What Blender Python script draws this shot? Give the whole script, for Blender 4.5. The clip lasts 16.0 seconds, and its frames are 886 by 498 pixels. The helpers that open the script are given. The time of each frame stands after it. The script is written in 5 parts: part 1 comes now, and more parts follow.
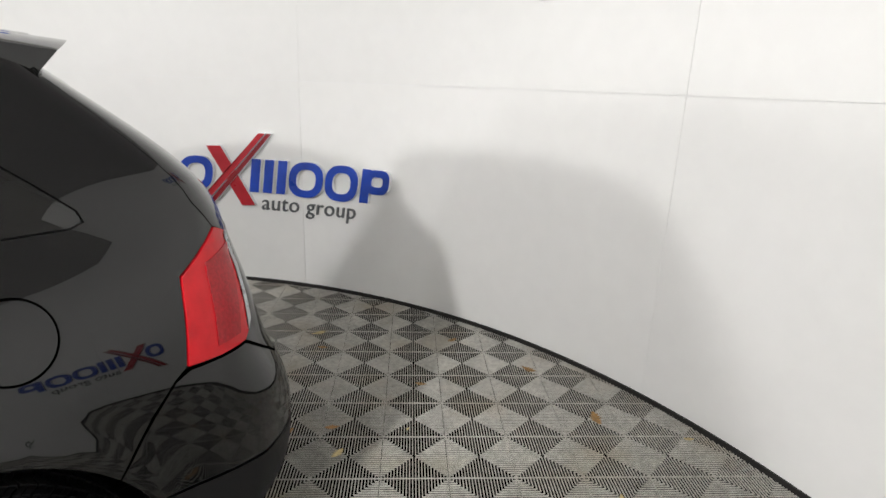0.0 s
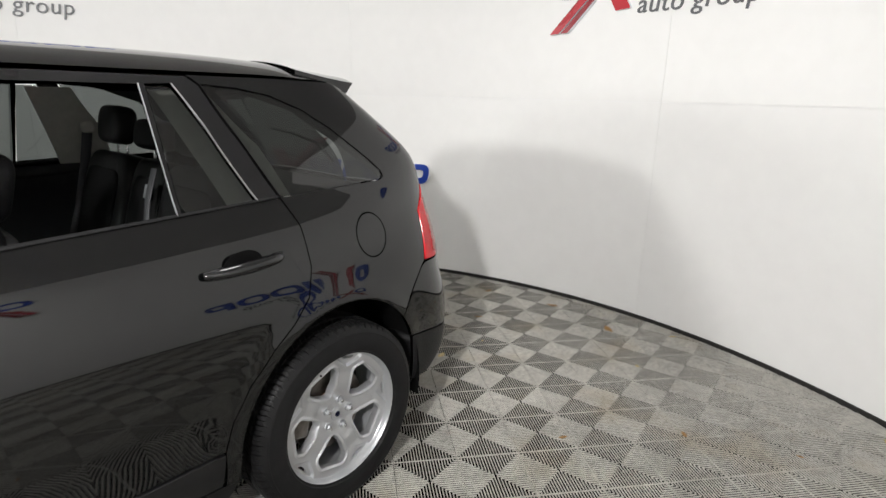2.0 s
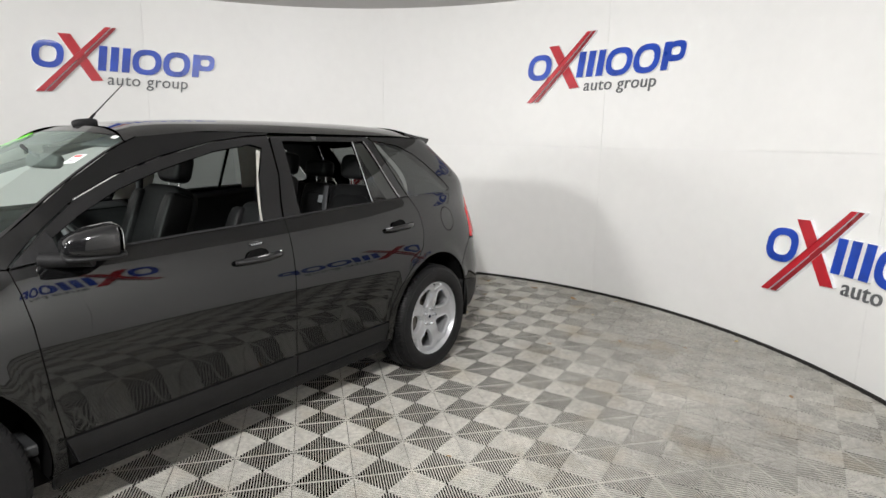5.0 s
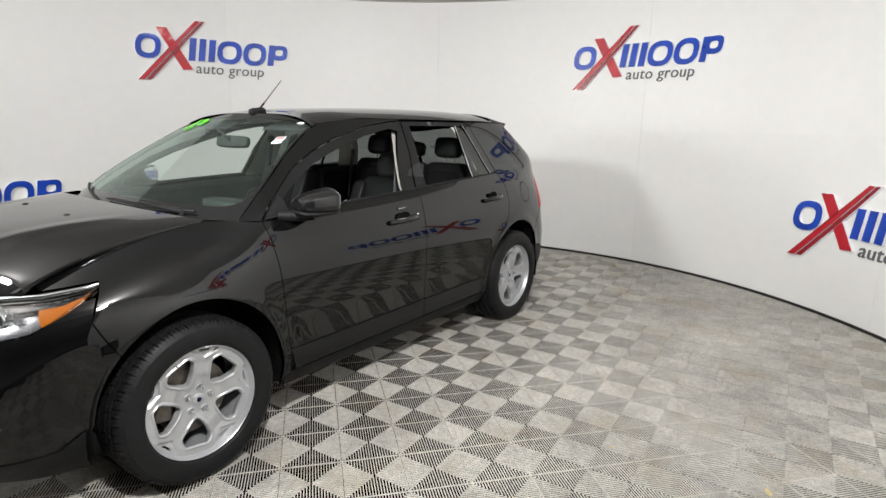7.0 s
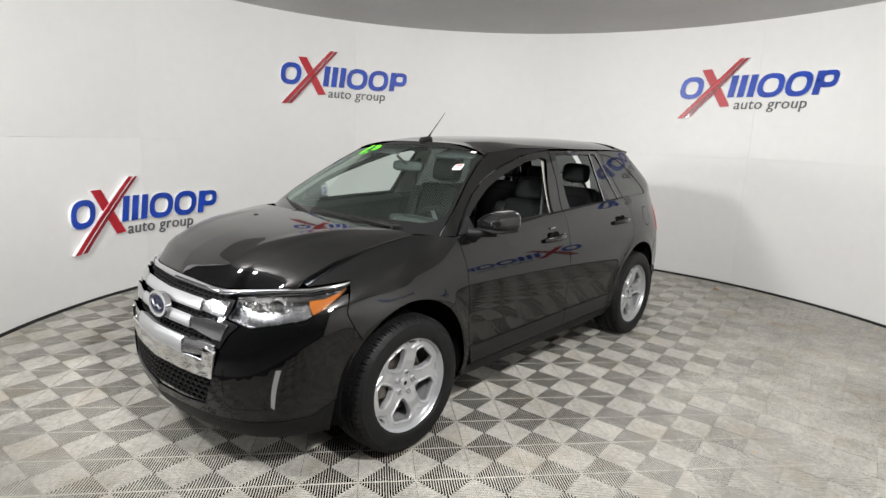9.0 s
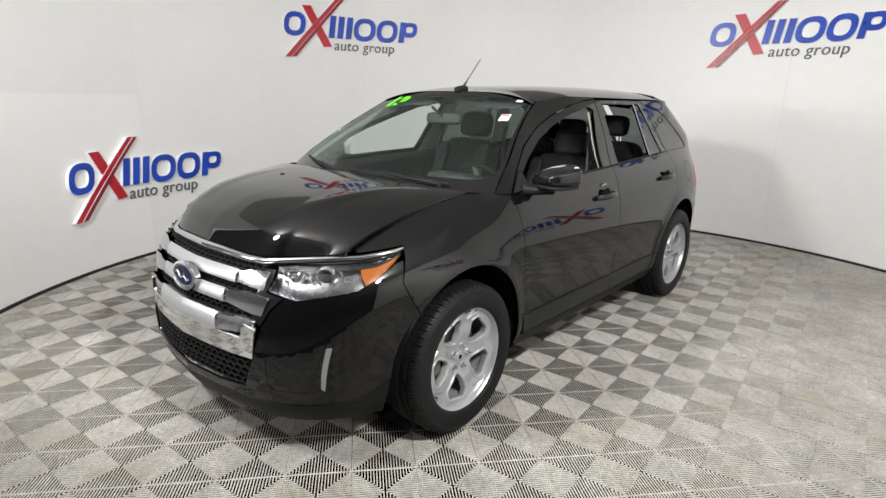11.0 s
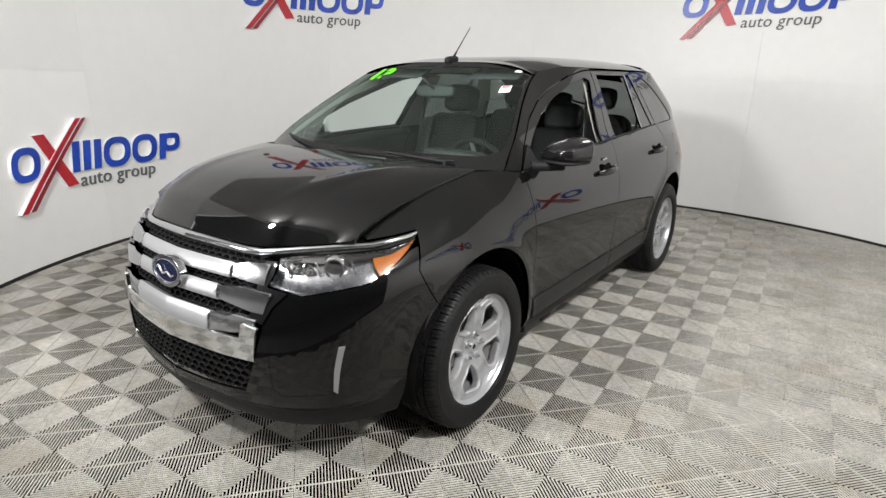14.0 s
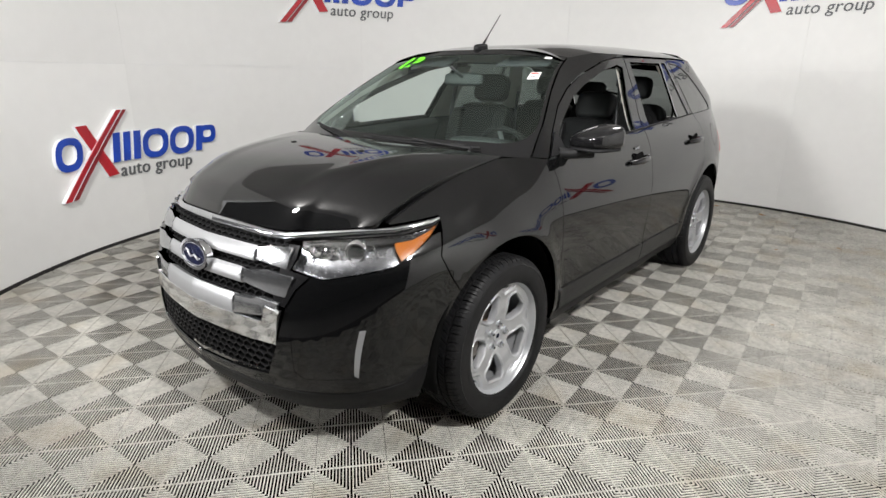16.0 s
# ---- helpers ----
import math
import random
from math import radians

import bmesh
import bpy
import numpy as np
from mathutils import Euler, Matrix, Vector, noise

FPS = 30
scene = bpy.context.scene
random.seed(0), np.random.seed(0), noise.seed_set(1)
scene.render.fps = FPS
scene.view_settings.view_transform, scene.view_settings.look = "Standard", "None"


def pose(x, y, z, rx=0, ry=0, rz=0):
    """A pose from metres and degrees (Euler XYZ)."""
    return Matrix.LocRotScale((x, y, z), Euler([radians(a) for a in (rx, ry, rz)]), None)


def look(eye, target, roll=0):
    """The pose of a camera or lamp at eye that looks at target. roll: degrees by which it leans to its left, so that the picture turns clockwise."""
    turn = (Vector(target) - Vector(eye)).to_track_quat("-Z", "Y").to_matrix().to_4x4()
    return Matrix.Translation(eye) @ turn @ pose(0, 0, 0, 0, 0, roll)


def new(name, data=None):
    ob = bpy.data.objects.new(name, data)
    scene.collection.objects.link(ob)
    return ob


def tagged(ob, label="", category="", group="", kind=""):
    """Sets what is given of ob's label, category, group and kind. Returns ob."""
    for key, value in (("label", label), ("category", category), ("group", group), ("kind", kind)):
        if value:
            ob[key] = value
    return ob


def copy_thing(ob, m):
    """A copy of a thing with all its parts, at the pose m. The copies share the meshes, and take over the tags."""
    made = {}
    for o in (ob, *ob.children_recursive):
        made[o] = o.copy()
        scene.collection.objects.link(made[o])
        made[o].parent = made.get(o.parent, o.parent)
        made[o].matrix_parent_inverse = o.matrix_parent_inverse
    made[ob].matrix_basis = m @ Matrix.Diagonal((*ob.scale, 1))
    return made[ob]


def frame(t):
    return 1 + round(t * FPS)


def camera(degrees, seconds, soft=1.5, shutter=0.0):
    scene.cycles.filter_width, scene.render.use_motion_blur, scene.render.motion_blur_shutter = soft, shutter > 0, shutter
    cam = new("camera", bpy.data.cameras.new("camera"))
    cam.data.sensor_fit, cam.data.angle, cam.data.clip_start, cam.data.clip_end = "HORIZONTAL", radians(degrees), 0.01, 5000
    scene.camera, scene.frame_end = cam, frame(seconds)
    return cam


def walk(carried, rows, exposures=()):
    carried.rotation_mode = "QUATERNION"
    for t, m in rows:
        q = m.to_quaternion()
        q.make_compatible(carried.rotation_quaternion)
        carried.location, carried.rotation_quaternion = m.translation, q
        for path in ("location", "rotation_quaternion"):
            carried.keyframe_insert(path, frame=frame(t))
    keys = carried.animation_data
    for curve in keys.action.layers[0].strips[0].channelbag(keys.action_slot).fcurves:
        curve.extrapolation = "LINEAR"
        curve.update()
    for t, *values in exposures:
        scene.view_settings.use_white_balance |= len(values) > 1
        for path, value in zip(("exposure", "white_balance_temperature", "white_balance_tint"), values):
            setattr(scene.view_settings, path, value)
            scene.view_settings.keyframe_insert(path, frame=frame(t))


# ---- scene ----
cam = camera(76.9, 16.0)
METRES, EYE, TILT, LEAN, TURN = 6.123, 1.555, 0.0, 0.0, 135.83
ROWS = [
    (0.0, 0.0, 0.0, 0.0, 0.6, -16.3, -2.05),
    (0.5, -0.0409, -0.0431, -0.0014, -2.52, -15.21, -1.57),
    (1.0, -0.0736, -0.083, 0.0035, -4.02, -16.42, -2.67),
    (1.5, -0.0986, -0.1339, 0.0002, -4.59, -16.15, -2.83),
    (2.0, -0.1244, -0.1766, 0.0007, -5.6, -15.33, -1.3),
    (2.5, -0.1548, -0.2248, -0.0033, -5.91, -14.25, -0.91),
    (3.0, -0.17, -0.279, 0.0019, -6.28, -13.72, -1.68),
    (5.5, -0.2718, -0.5039, 0.004, -9.65, -10.59, -0.68),
    (6.0, -0.3119, -0.5213, 0.0034, -9.13, -11.21, -1.27),
    (6.5, -0.3514, -0.5371, 0.0049, -8.67, -12.35, -1.06),
    (7.0, -0.3664, -0.5698, 0.0052, -9.28, -12.6, -0.97),
    (7.5, -0.3823, -0.6099, 0.0165, -8.26, -11.54, -2.09),
    (8.0, -0.4109, -0.6234, 0.024, -7.15, -10.68, -2.47),
    (8.5, -0.4514, -0.6309, 0.0226, -5.8, -10.46, -2.28),
    (9.0, -0.4787, -0.6306, 0.018, -3.27, -11.27, -2.11),
    (9.5, -0.4908, -0.6165, 0.0126, -0.77, -12.09, -0.5),
    (12.0, -0.5398, -0.5632, 0.003, -6.31, -16.47, -1.84),
    (12.5, -0.5362, -0.5532, 0.0022, -5.73, -16.21, -1.88),
    (13.0, -0.5461, -0.5485, 0.0012, -5.86, -16.34, -1.29),
    (13.5, -0.5569, -0.5452, -0.0002, -7.68, -16.74, -0.5),
    (14.0, -0.5625, -0.5413, -0.0023, -9.07, -17.07, -0.86),
    (14.5, -0.5603, -0.5414, -0.0055, -8.92, -17.05, -0.87),
    (15.0, -0.5589, -0.5416, -0.0082, -7.84, -16.62, -0.64),
    (15.5, -0.5549, -0.5398, -0.0087, -6.53, -16.63, -0.52),
    (16.0, -0.5553, -0.5402, -0.0097, -5.58, -17.48, -0.47),
]
walk(cam, [(t, pose(-1.428, 2.168, EYE, TILT, LEAN, TURN) @ pose(METRES * x, METRES * y, METRES * z, 90 + pitch, roll, yaw)) for t, x, y, z, yaw, pitch, roll in ROWS],
     [(0.0, 0.12), (3.0, 0.10), (6.0, 0.02), (9.0, -0.06), (12.0, -0.05), (16.0, -0.05)])

# ---- light ----
world = bpy.data.worlds.new("world")
scene.world = world
world.use_nodes = True
world.node_tree.nodes["Background"].inputs[0].default_value = (0.6, 0.65, 0.75, 1)
world.node_tree.nodes["Background"].inputs[1].default_value = 0.02


def lamp(name, kind, place, target, power, size, colour=(1, 0.985, 0.972)):
    data = bpy.data.lights.new(name, kind)
    data.energy, data.color = power, colour
    if kind == "AREA":
        data.shape, data.size = "DISK", size
    else:
        data.shadow_soft_size = size
    ob = new(name, data)
    ob.matrix_world = look(place, target)
    return ob


CX, CY, RADIUS, HEIGHT = -0.106, 0.458, 3.98, 3.118
lamp("front_lamp", "AREA", (3.7, -0.15, 2.80), (-1.2, -0.4, 1.2), 145, 0.42)
lamp("hall_lamp", "AREA", (6.6, -2.6, 2.15), (-1.5, 0.4, 1.4), 190, 1.0)
# invented soft fill from above, lifts the floor beside the car's rear
lamp("overhead_fill", "AREA", (-1.2, 0.95, 3.09), (-1.2, 0.95, 0), 26, 0.8)
lamp("corner_lamp", "AREA", (2.3, 3.1, 2.98), (-0.7, 0.2, 0.9), 160, 0.24)
# added fill, no fixture of the booth: brightens the driver's side wall
lamp("wall_fill", "AREA", (0.4, 2.1, 3.06), (0.3, 4.4, 2.0), 32, 0.5).data.spread = radians(85)

# ---- materials ----


def material(name, colour, rough=0.5, metal=0.0, coat=0.0, spec=0.5, grain=None, bump=None, emit=None):
    """A principled material. grain: (scale, amount[, scale, amount]) of colour variation; bump: (scale, distance)."""
    m = bpy.data.materials.new(name)
    m.use_nodes = True
    n, l = m.node_tree.nodes, m.node_tree.links
    p = n["Principled BSDF"]
    p.inputs["Base Color"].default_value = (*colour, 1)
    p.inputs["Roughness"].default_value = rough
    p.inputs["Metallic"].default_value = metal
    p.inputs["Coat Weight"].default_value = coat
    p.inputs["Coat IOR"].default_value = 1.56
    p.inputs["Coat Roughness"].default_value = 0.03
    p.inputs["Specular IOR Level"].default_value = spec
    place = n.new("ShaderNodeNewGeometry")
    if grain:
        last = None
        for scale, amount in zip(grain[0::2], grain[1::2]):
            tex = n.new("ShaderNodeTexNoise")
            tex.inputs["Scale"].default_value, tex.inputs["Detail"].default_value = scale, 5
            l.new(place.outputs["Position"], tex.inputs["Vector"])
            ramp = n.new("ShaderNodeMapRange")
            ramp.inputs["From Min"].default_value, ramp.inputs["From Max"].default_value = 0.3, 0.7
            ramp.inputs["To Min"].default_value, ramp.inputs["To Max"].default_value = 1 - amount, 1 + amount
            l.new(tex.outputs["Fac"], ramp.inputs["Value"])
            mul = n.new("ShaderNodeVectorMath")
            mul.operation = "SCALE"
            mul.inputs[0].default_value = colour
            if last:
                l.new(last.outputs[0], mul.inputs[0])
            l.new(ramp.outputs[0], mul.inputs["Scale"])
            last = mul
        l.new(last.outputs[0], p.inputs["Base Color"])
        spread = n.new("ShaderNodeMapRange")
        spread.inputs["To Min"].default_value, spread.inputs["To Max"].default_value = max(rough - 0.08, 0.02), min(rough + 0.08, 1)
        l.new(tex.outputs["Fac"], spread.inputs["Value"])
        l.new(spread.outputs[0], p.inputs["Roughness"])
    if bump:
        tex = n.new("ShaderNodeTexNoise")
        tex.inputs["Scale"].default_value, tex.inputs["Detail"].default_value = bump[0], 3
        l.new(place.outputs["Position"], tex.inputs["Vector"])
        b = n.new("ShaderNodeBump")
        b.inputs["Strength"].default_value, b.inputs["Distance"].default_value = 1.0, bump[1]
        l.new(tex.outputs["Fac"], b.inputs["Height"])
        l.new(b.outputs["Normal"], p.inputs["Normal"])
    if emit:
        p.inputs["Emission Color"].default_value = (*colour, 1)
        p.inputs["Emission Strength"].default_value = emit
    return m


def glass(name, tint, least=0.055, sheen=(1, 1, 1)):
    """Thin glass: tinted see-through with a gloss that grows towards grazing view."""
    m = bpy.data.materials.new(name)
    m.use_nodes = True
    n, l = m.node_tree.nodes, m.node_tree.links
    n.remove(n["Principled BSDF"])
    clear, gloss, mix, edge = (n.new("ShaderNode" + k) for k in ("BsdfTransparent", "BsdfGlossy", "MixShader", "LayerWeight"))
    clear.inputs[0].default_value = (*tint, 1)
    gloss.inputs["Roughness"].default_value = 0.0
    gloss.inputs[0].default_value = (*sheen, 1)
    edge.inputs[0].default_value = 0.5
    power, span = n.new("ShaderNodeMath"), n.new("ShaderNodeMapRange")
    power.operation = "POWER"
    power.inputs[1].default_value = 5.0
    span.inputs["To Min"].default_value, span.inputs["To Max"].default_value = least, 1.0
    l.new(edge.outputs["Facing"], power.inputs[0])
    l.new(power.outputs[0], span.inputs["Value"])
    l.new(span.outputs[0], mix.inputs[0])
    l.new(clear.outputs[0], mix.inputs[1])
    l.new(gloss.outputs[0], mix.inputs[2])
    l.new(mix.outputs[0], n["Material Output"].inputs[0])
    return m


PAINT = material("black_paint", (0.0025, 0.0026, 0.0028), 0.45, coat=0.95, grain=(900, 0.25), spec=0.02)
GLOSS = material("gloss_black", (0.006, 0.006, 0.0065), 0.4, coat=0.9, spec=0.05)
TRIM = material("grained_black_plastic", (0.010, 0.010, 0.0105), 0.5, grain=(60, 0.2), bump=(700, 0.0004), spec=0.18)
CLAD = material("satin_grey_plastic", (0.008, 0.008, 0.0085), 0.32, grain=(40, 0.15), bump=(600, 0.0003), spec=0.35)
VOID = material("unlit_black", (0.006, 0.006, 0.006), 0.9, grain=(30, 0.2), spec=0.08)
RUBBER = material("tyre_rubber", (0.0085, 0.0085, 0.009), 0.5, grain=(25, 0.2, 180, 0.15), bump=(300, 0.0004), spec=0.2)
CHROME = material("chrome", (0.85, 0.86, 0.88), 0.05, metal=1.0, grain=(30, 0.02))
BRIGHT = material("bright_plated_plastic", (0.55, 0.56, 0.58), 0.14, metal=0.95, grain=(40, 0.03))
REFLECTOR = material("lamp_reflector", (0.34, 0.34, 0.35), 0.26, metal=0.95, grain=(30, 0.05))
SATIN = material("satin_silver", (0.40, 0.405, 0.415), 0.40, metal=0.75, grain=(50, 0.03), bump=(500, 0.0001))
ALLOY = material("silver_alloy", (0.50, 0.51, 0.525), 0.33, metal=0.65, grain=(18, 0.03), coat=0.25)
STEEL = material("brake_steel", (0.13, 0.115, 0.10), 0.45, metal=0.8, grain=(40, 0.25))
RUST = material("rusty_iron", (0.20, 0.115, 0.065), 0.7, grain=(35, 0.3, 200, 0.2), bump=(150, 0.0006))
AMBER = material("amber_reflector", (0.30, 0.082, 0.002), 0.2, coat=0.4, spec=0.3, grain=(200, 0.1))
RED = material("red_lens", (0.58, 0.006, 0.013), 0.16, grain=(25, 0.10), spec=0.35)
RED_DEEP = material("deep_red_lens", (0.36, 0.004, 0.010), 0.16, grain=(120, 0.25), spec=0.35)
SILVER = material("lamp_silver", (0.50, 0.50, 0.51), 0.28, metal=0.5, grain=(30, 0.05))
LEATHER = material("black_leather", (0.010, 0.010, 0.0105), 0.42, grain=(30, 0.15), bump=(220, 0.0012), spec=0.16)
LEATHER_PERF = material("perforated_leather", (0.008, 0.008, 0.0085), 0.6, grain=(40, 0.15), bump=(320, 0.0015), spec=0.1)
DASH = material("dark_dash_plastic", (0.022, 0.023, 0.024), 0.55, grain=(25, 0.15), bump=(400, 0.0006))
BEIGE = material("grey_beige_trim", (0.56, 0.54, 0.49), 0.75, grain=(30, 0.06), bump=(500, 0.0005))
BELT = material("grey_webbing", (0.06, 0.06, 0.065), 0.7, grain=(90, 0.15), bump=(500, 0.0006))
BADGE = material("blue_enamel", (0.002, 0.004, 0.024), 0.25, coat=0.1, spec=0.2, grain=(60, 0.1))
WINDSCREEN = glass("clear_glass", (0.76, 0.86, 0.82), 0.10, (0.85, 1.0, 0.94))
PRIVACY = glass("privacy_glass", (0.16, 0.175, 0.17), 0.07)
LENS = glass("lamp_glass", (0.93, 0.94, 0.95))
WALL = material("white_wall_panel", (0.80, 0.80, 0.785), 0.42, grain=(0.7, 0.02, 9, 0.012), bump=(1.3, 0.004), spec=0.35)
info, tone, shade = (WALL.node_tree.nodes.new("ShaderNode" + k) for k in ("ObjectInfo", "MapRange", "VectorMath"))
tone.inputs["To Min"].default_value, tone.inputs["To Max"].default_value = 0.955, 1.02
shade.operation = "SCALE"
paint = WALL.node_tree.nodes["Principled BSDF"].inputs["Base Color"]
WALL.node_tree.links.new(paint.links[0].from_socket, shade.inputs[0])
WALL.node_tree.links.new(info.outputs["Random"], tone.inputs["Value"])
WALL.node_tree.links.new(tone.outputs[0], shade.inputs["Scale"])
WALL.node_tree.links.new(shade.outputs[0], paint)
CEIL = material("grey_ceiling_paint", (0.56, 0.55, 0.54), 0.9, grain=(1.2, 0.04, 20, 0.03))
GAP = material("black_rubber_gap", (0.012, 0.011, 0.01), 0.8, grain=(20, 0.3))
# subfloor set near black: the shade between the tile ribs is in its colour
SUBFLOOR = material("shade_black_subfloor", (0.005, 0.0048, 0.0045), 1.0, spec=0.0, grain=(4, 0.25, 60, 0.2))
CONCRETE = material("outer_concrete", (0.16, 0.155, 0.15), 0.8, grain=(1.5, 0.15, 25, 0.1), bump=(60, 0.002))
OUTER = material("outer_dark_wall", (0.06, 0.06, 0.062), 0.85, grain=(1.2, 0.2))
BLUE = material("blue_sign_face", (0.008, 0.055, 0.42), 0.3, grain=(6, 0.25), coat=0.3)
CRIMSON = material("red_sign_face", (0.46, 0.012, 0.024), 0.3, grain=(6, 0.15), coat=0.3)
DARK_RED = material("dark_red_sign_face", (0.25, 0.010, 0.018), 0.3, grain=(6, 0.15), coat=0.3)
WHITE = material("white_foam_edge", (0.82, 0.83, 0.86), 0.5, grain=(20, 0.03))
GREY_INK = material("grey_sign_face", (0.10, 0.105, 0.11), 0.4, grain=(10, 0.1))
LEAF = material("dry_oak_leaf", (0.30, 0.17, 0.06), 0.7, grain=(80, 0.35))
LEAF_PALE = material("pale_dry_leaf", (0.50, 0.40, 0.20), 0.7, grain=(80, 0.3))
PAPER = material("white_paper", (0.75, 0.75, 0.74), 0.6, grain=(60, 0.05))
RED_INK = material("red_print", (0.55, 0.03, 0.03), 0.6, grain=(60, 0.1))
GREEN_INK = material("green_window_paint", (0.16, 0.85, 0.02), 0.5, grain=(40, 0.15))
DIAL = material("grey_dial", (0.20, 0.21, 0.22), 0.3, grain=(60, 0.1))


def tile_material():
    """Light grey moulded plastic, soiled in patches, each tile a little different."""
    m = material("grey_floor_tile", (0.58, 0.565, 0.515), 0.55, spec=0.2)
    n, l = m.node_tree.nodes, m.node_tree.links
    p = n["Principled BSDF"]
    geo, info = n.new("ShaderNodeNewGeometry"), n.new("ShaderNodeObjectInfo")
    colour = None
    for scale, lo, hi, low, high in ((0.9, 0.35, 0.72, 0.70, 1.05), (9.0, 0.35, 0.72, 0.84, 1.06), (38.0, 0.38, 0.68, 0.80, 1.08), (120.0, 0.3, 0.75, 0.88, 1.05)):
        tex, span, mul = n.new("ShaderNodeTexNoise"), n.new("ShaderNodeMapRange"), n.new("ShaderNodeVectorMath")
        tex.inputs["Scale"].default_value, tex.inputs["Detail"].default_value = scale, 6
        l.new(geo.outputs["Position"], tex.inputs["Vector"])
        for key, value in (("From Min", lo), ("From Max", hi), ("To Min", high), ("To Max", low)):
            span.inputs[key].default_value = value
        l.new(tex.outputs["Fac"], span.inputs["Value"])
        mul.operation = "SCALE"
        mul.inputs[0].default_value = (0.58, 0.565, 0.515)
        if colour:
            l.new(colour.outputs[0], mul.inputs[0])
        l.new(span.outputs[0], mul.inputs["Scale"])
        colour = mul
    span, mul = n.new("ShaderNodeMapRange"), n.new("ShaderNodeVectorMath")
    span.inputs["To Min"].default_value, span.inputs["To Max"].default_value = 0.93, 1.05
    l.new(info.outputs["Random"], span.inputs["Value"])
    mul.operation = "SCALE"
    l.new(colour.outputs[0], mul.inputs[0])
    l.new(span.outputs[0], mul.inputs["Scale"])
    tex, patch, stain = n.new("ShaderNodeTexNoise"), n.new("ShaderNodeMapRange"), n.new("ShaderNodeMix")
    tex.inputs["Scale"].default_value, tex.inputs["Detail"].default_value = 3.1, 7
    l.new(geo.outputs["Position"], tex.inputs["Vector"])
    patch.inputs["From Min"].default_value, patch.inputs["From Max"].default_value = 0.52, 0.74
    patch.inputs["To Max"].default_value = 0.55
    l.new(tex.outputs["Fac"], patch.inputs["Value"])
    stain.data_type = "RGBA"
    colours = [s for s in stain.inputs if s.type == "RGBA"]
    colours[1].default_value = (0.40, 0.34, 0.25, 1)
    l.new(patch.outputs[0], stain.inputs["Factor"])
    l.new(mul.outputs[0], colours[0])
    l.new([s for s in stain.outputs if s.type == "RGBA"][0], p.inputs["Base Color"])
    return m


TILE = tile_material()

# ---- mesh helpers ----


def mesh_of(name, verts, faces, normals=None, smooth=True):
    me = bpy.data.meshes.new(name)
    me.from_pydata([tuple(v) for v in verts], [], faces)
    if smooth:
        me.polygons.foreach_set("use_smooth", [True] * len(me.polygons))
    me.update()
    if normals is not None:
        me.normals_split_custom_set_from_vertices([tuple(v) for v in normals])
    return me


def part(name, data, mat, parent=None, label="", at=None):
    """Links a bmesh or a mesh as one object, under a thing or a part."""
    if isinstance(data, bmesh.types.BMesh):
        bm, data = data, bpy.data.meshes.new(name)
        bm.to_mesh(data)
        bm.free()
    ob = new(name, data)
    if mat and not data.materials:
        data.materials.append(mat)
    if at is not None:
        ob.matrix_basis = at
    if parent:
        ob.parent = parent
    if label:
        tagged(ob, label)
    return ob


def thing(name, label, category, group="", kind="", at=None):
    ob = new(name)
    if at is not None:
        ob.matrix_basis = at
    return tagged(ob, label, category, group, kind)


def sharp(bm, degrees=35):
    for f in bm.faces:
        f.smooth = True
    for e in bm.edges:
        if len(e.link_faces) != 2 or e.calc_face_angle(0) > radians(degrees):
            e.smooth = False
    return bm


def box(size, at=None, bevel=0.0, segments=2):
    bm = bmesh.new()
    bmesh.ops.create_cube(bm, size=1)
    bmesh.ops.scale(bm, vec=size, verts=bm.verts)
    if bevel:
        bmesh.ops.bevel(bm, geom=bm.edges[:], offset=bevel, segments=segments, profile=0.5, affect="EDGES")
    if at is not None:
        bmesh.ops.transform(bm, matrix=at, verts=bm.verts)
    return sharp(bm, 50)


def lathe(profile, segments=48, axis="Y"):
    """Turns (radius, along) pairs round an axis through the origin."""
    verts, faces, n = [], [], len(profile)
    for i in range(segments):
        a = 2 * math.pi * i / segments
        for r, d in profile:
            c, s = r * math.cos(a), r * math.sin(a)
            verts.append((c, d, s) if axis == "Y" else (c, s, d) if axis == "Z" else (d, c, s))
    for i in range(segments):
        j = (i + 1) % segments
        for k in range(n - 1):
            faces.append((i * n + k, i * n + k + 1, j * n + k + 1, j * n + k))
    bm = bmesh.new()
    vs = [bm.verts.new(v) for v in verts]
    for f in faces:
        bm.faces.new([vs[k] for k in f])
    bmesh.ops.remove_doubles(bm, verts=bm.verts, dist=1e-6)
    bmesh.ops.recalc_face_normals(bm, faces=bm.faces)
    return sharp(bm, 40)


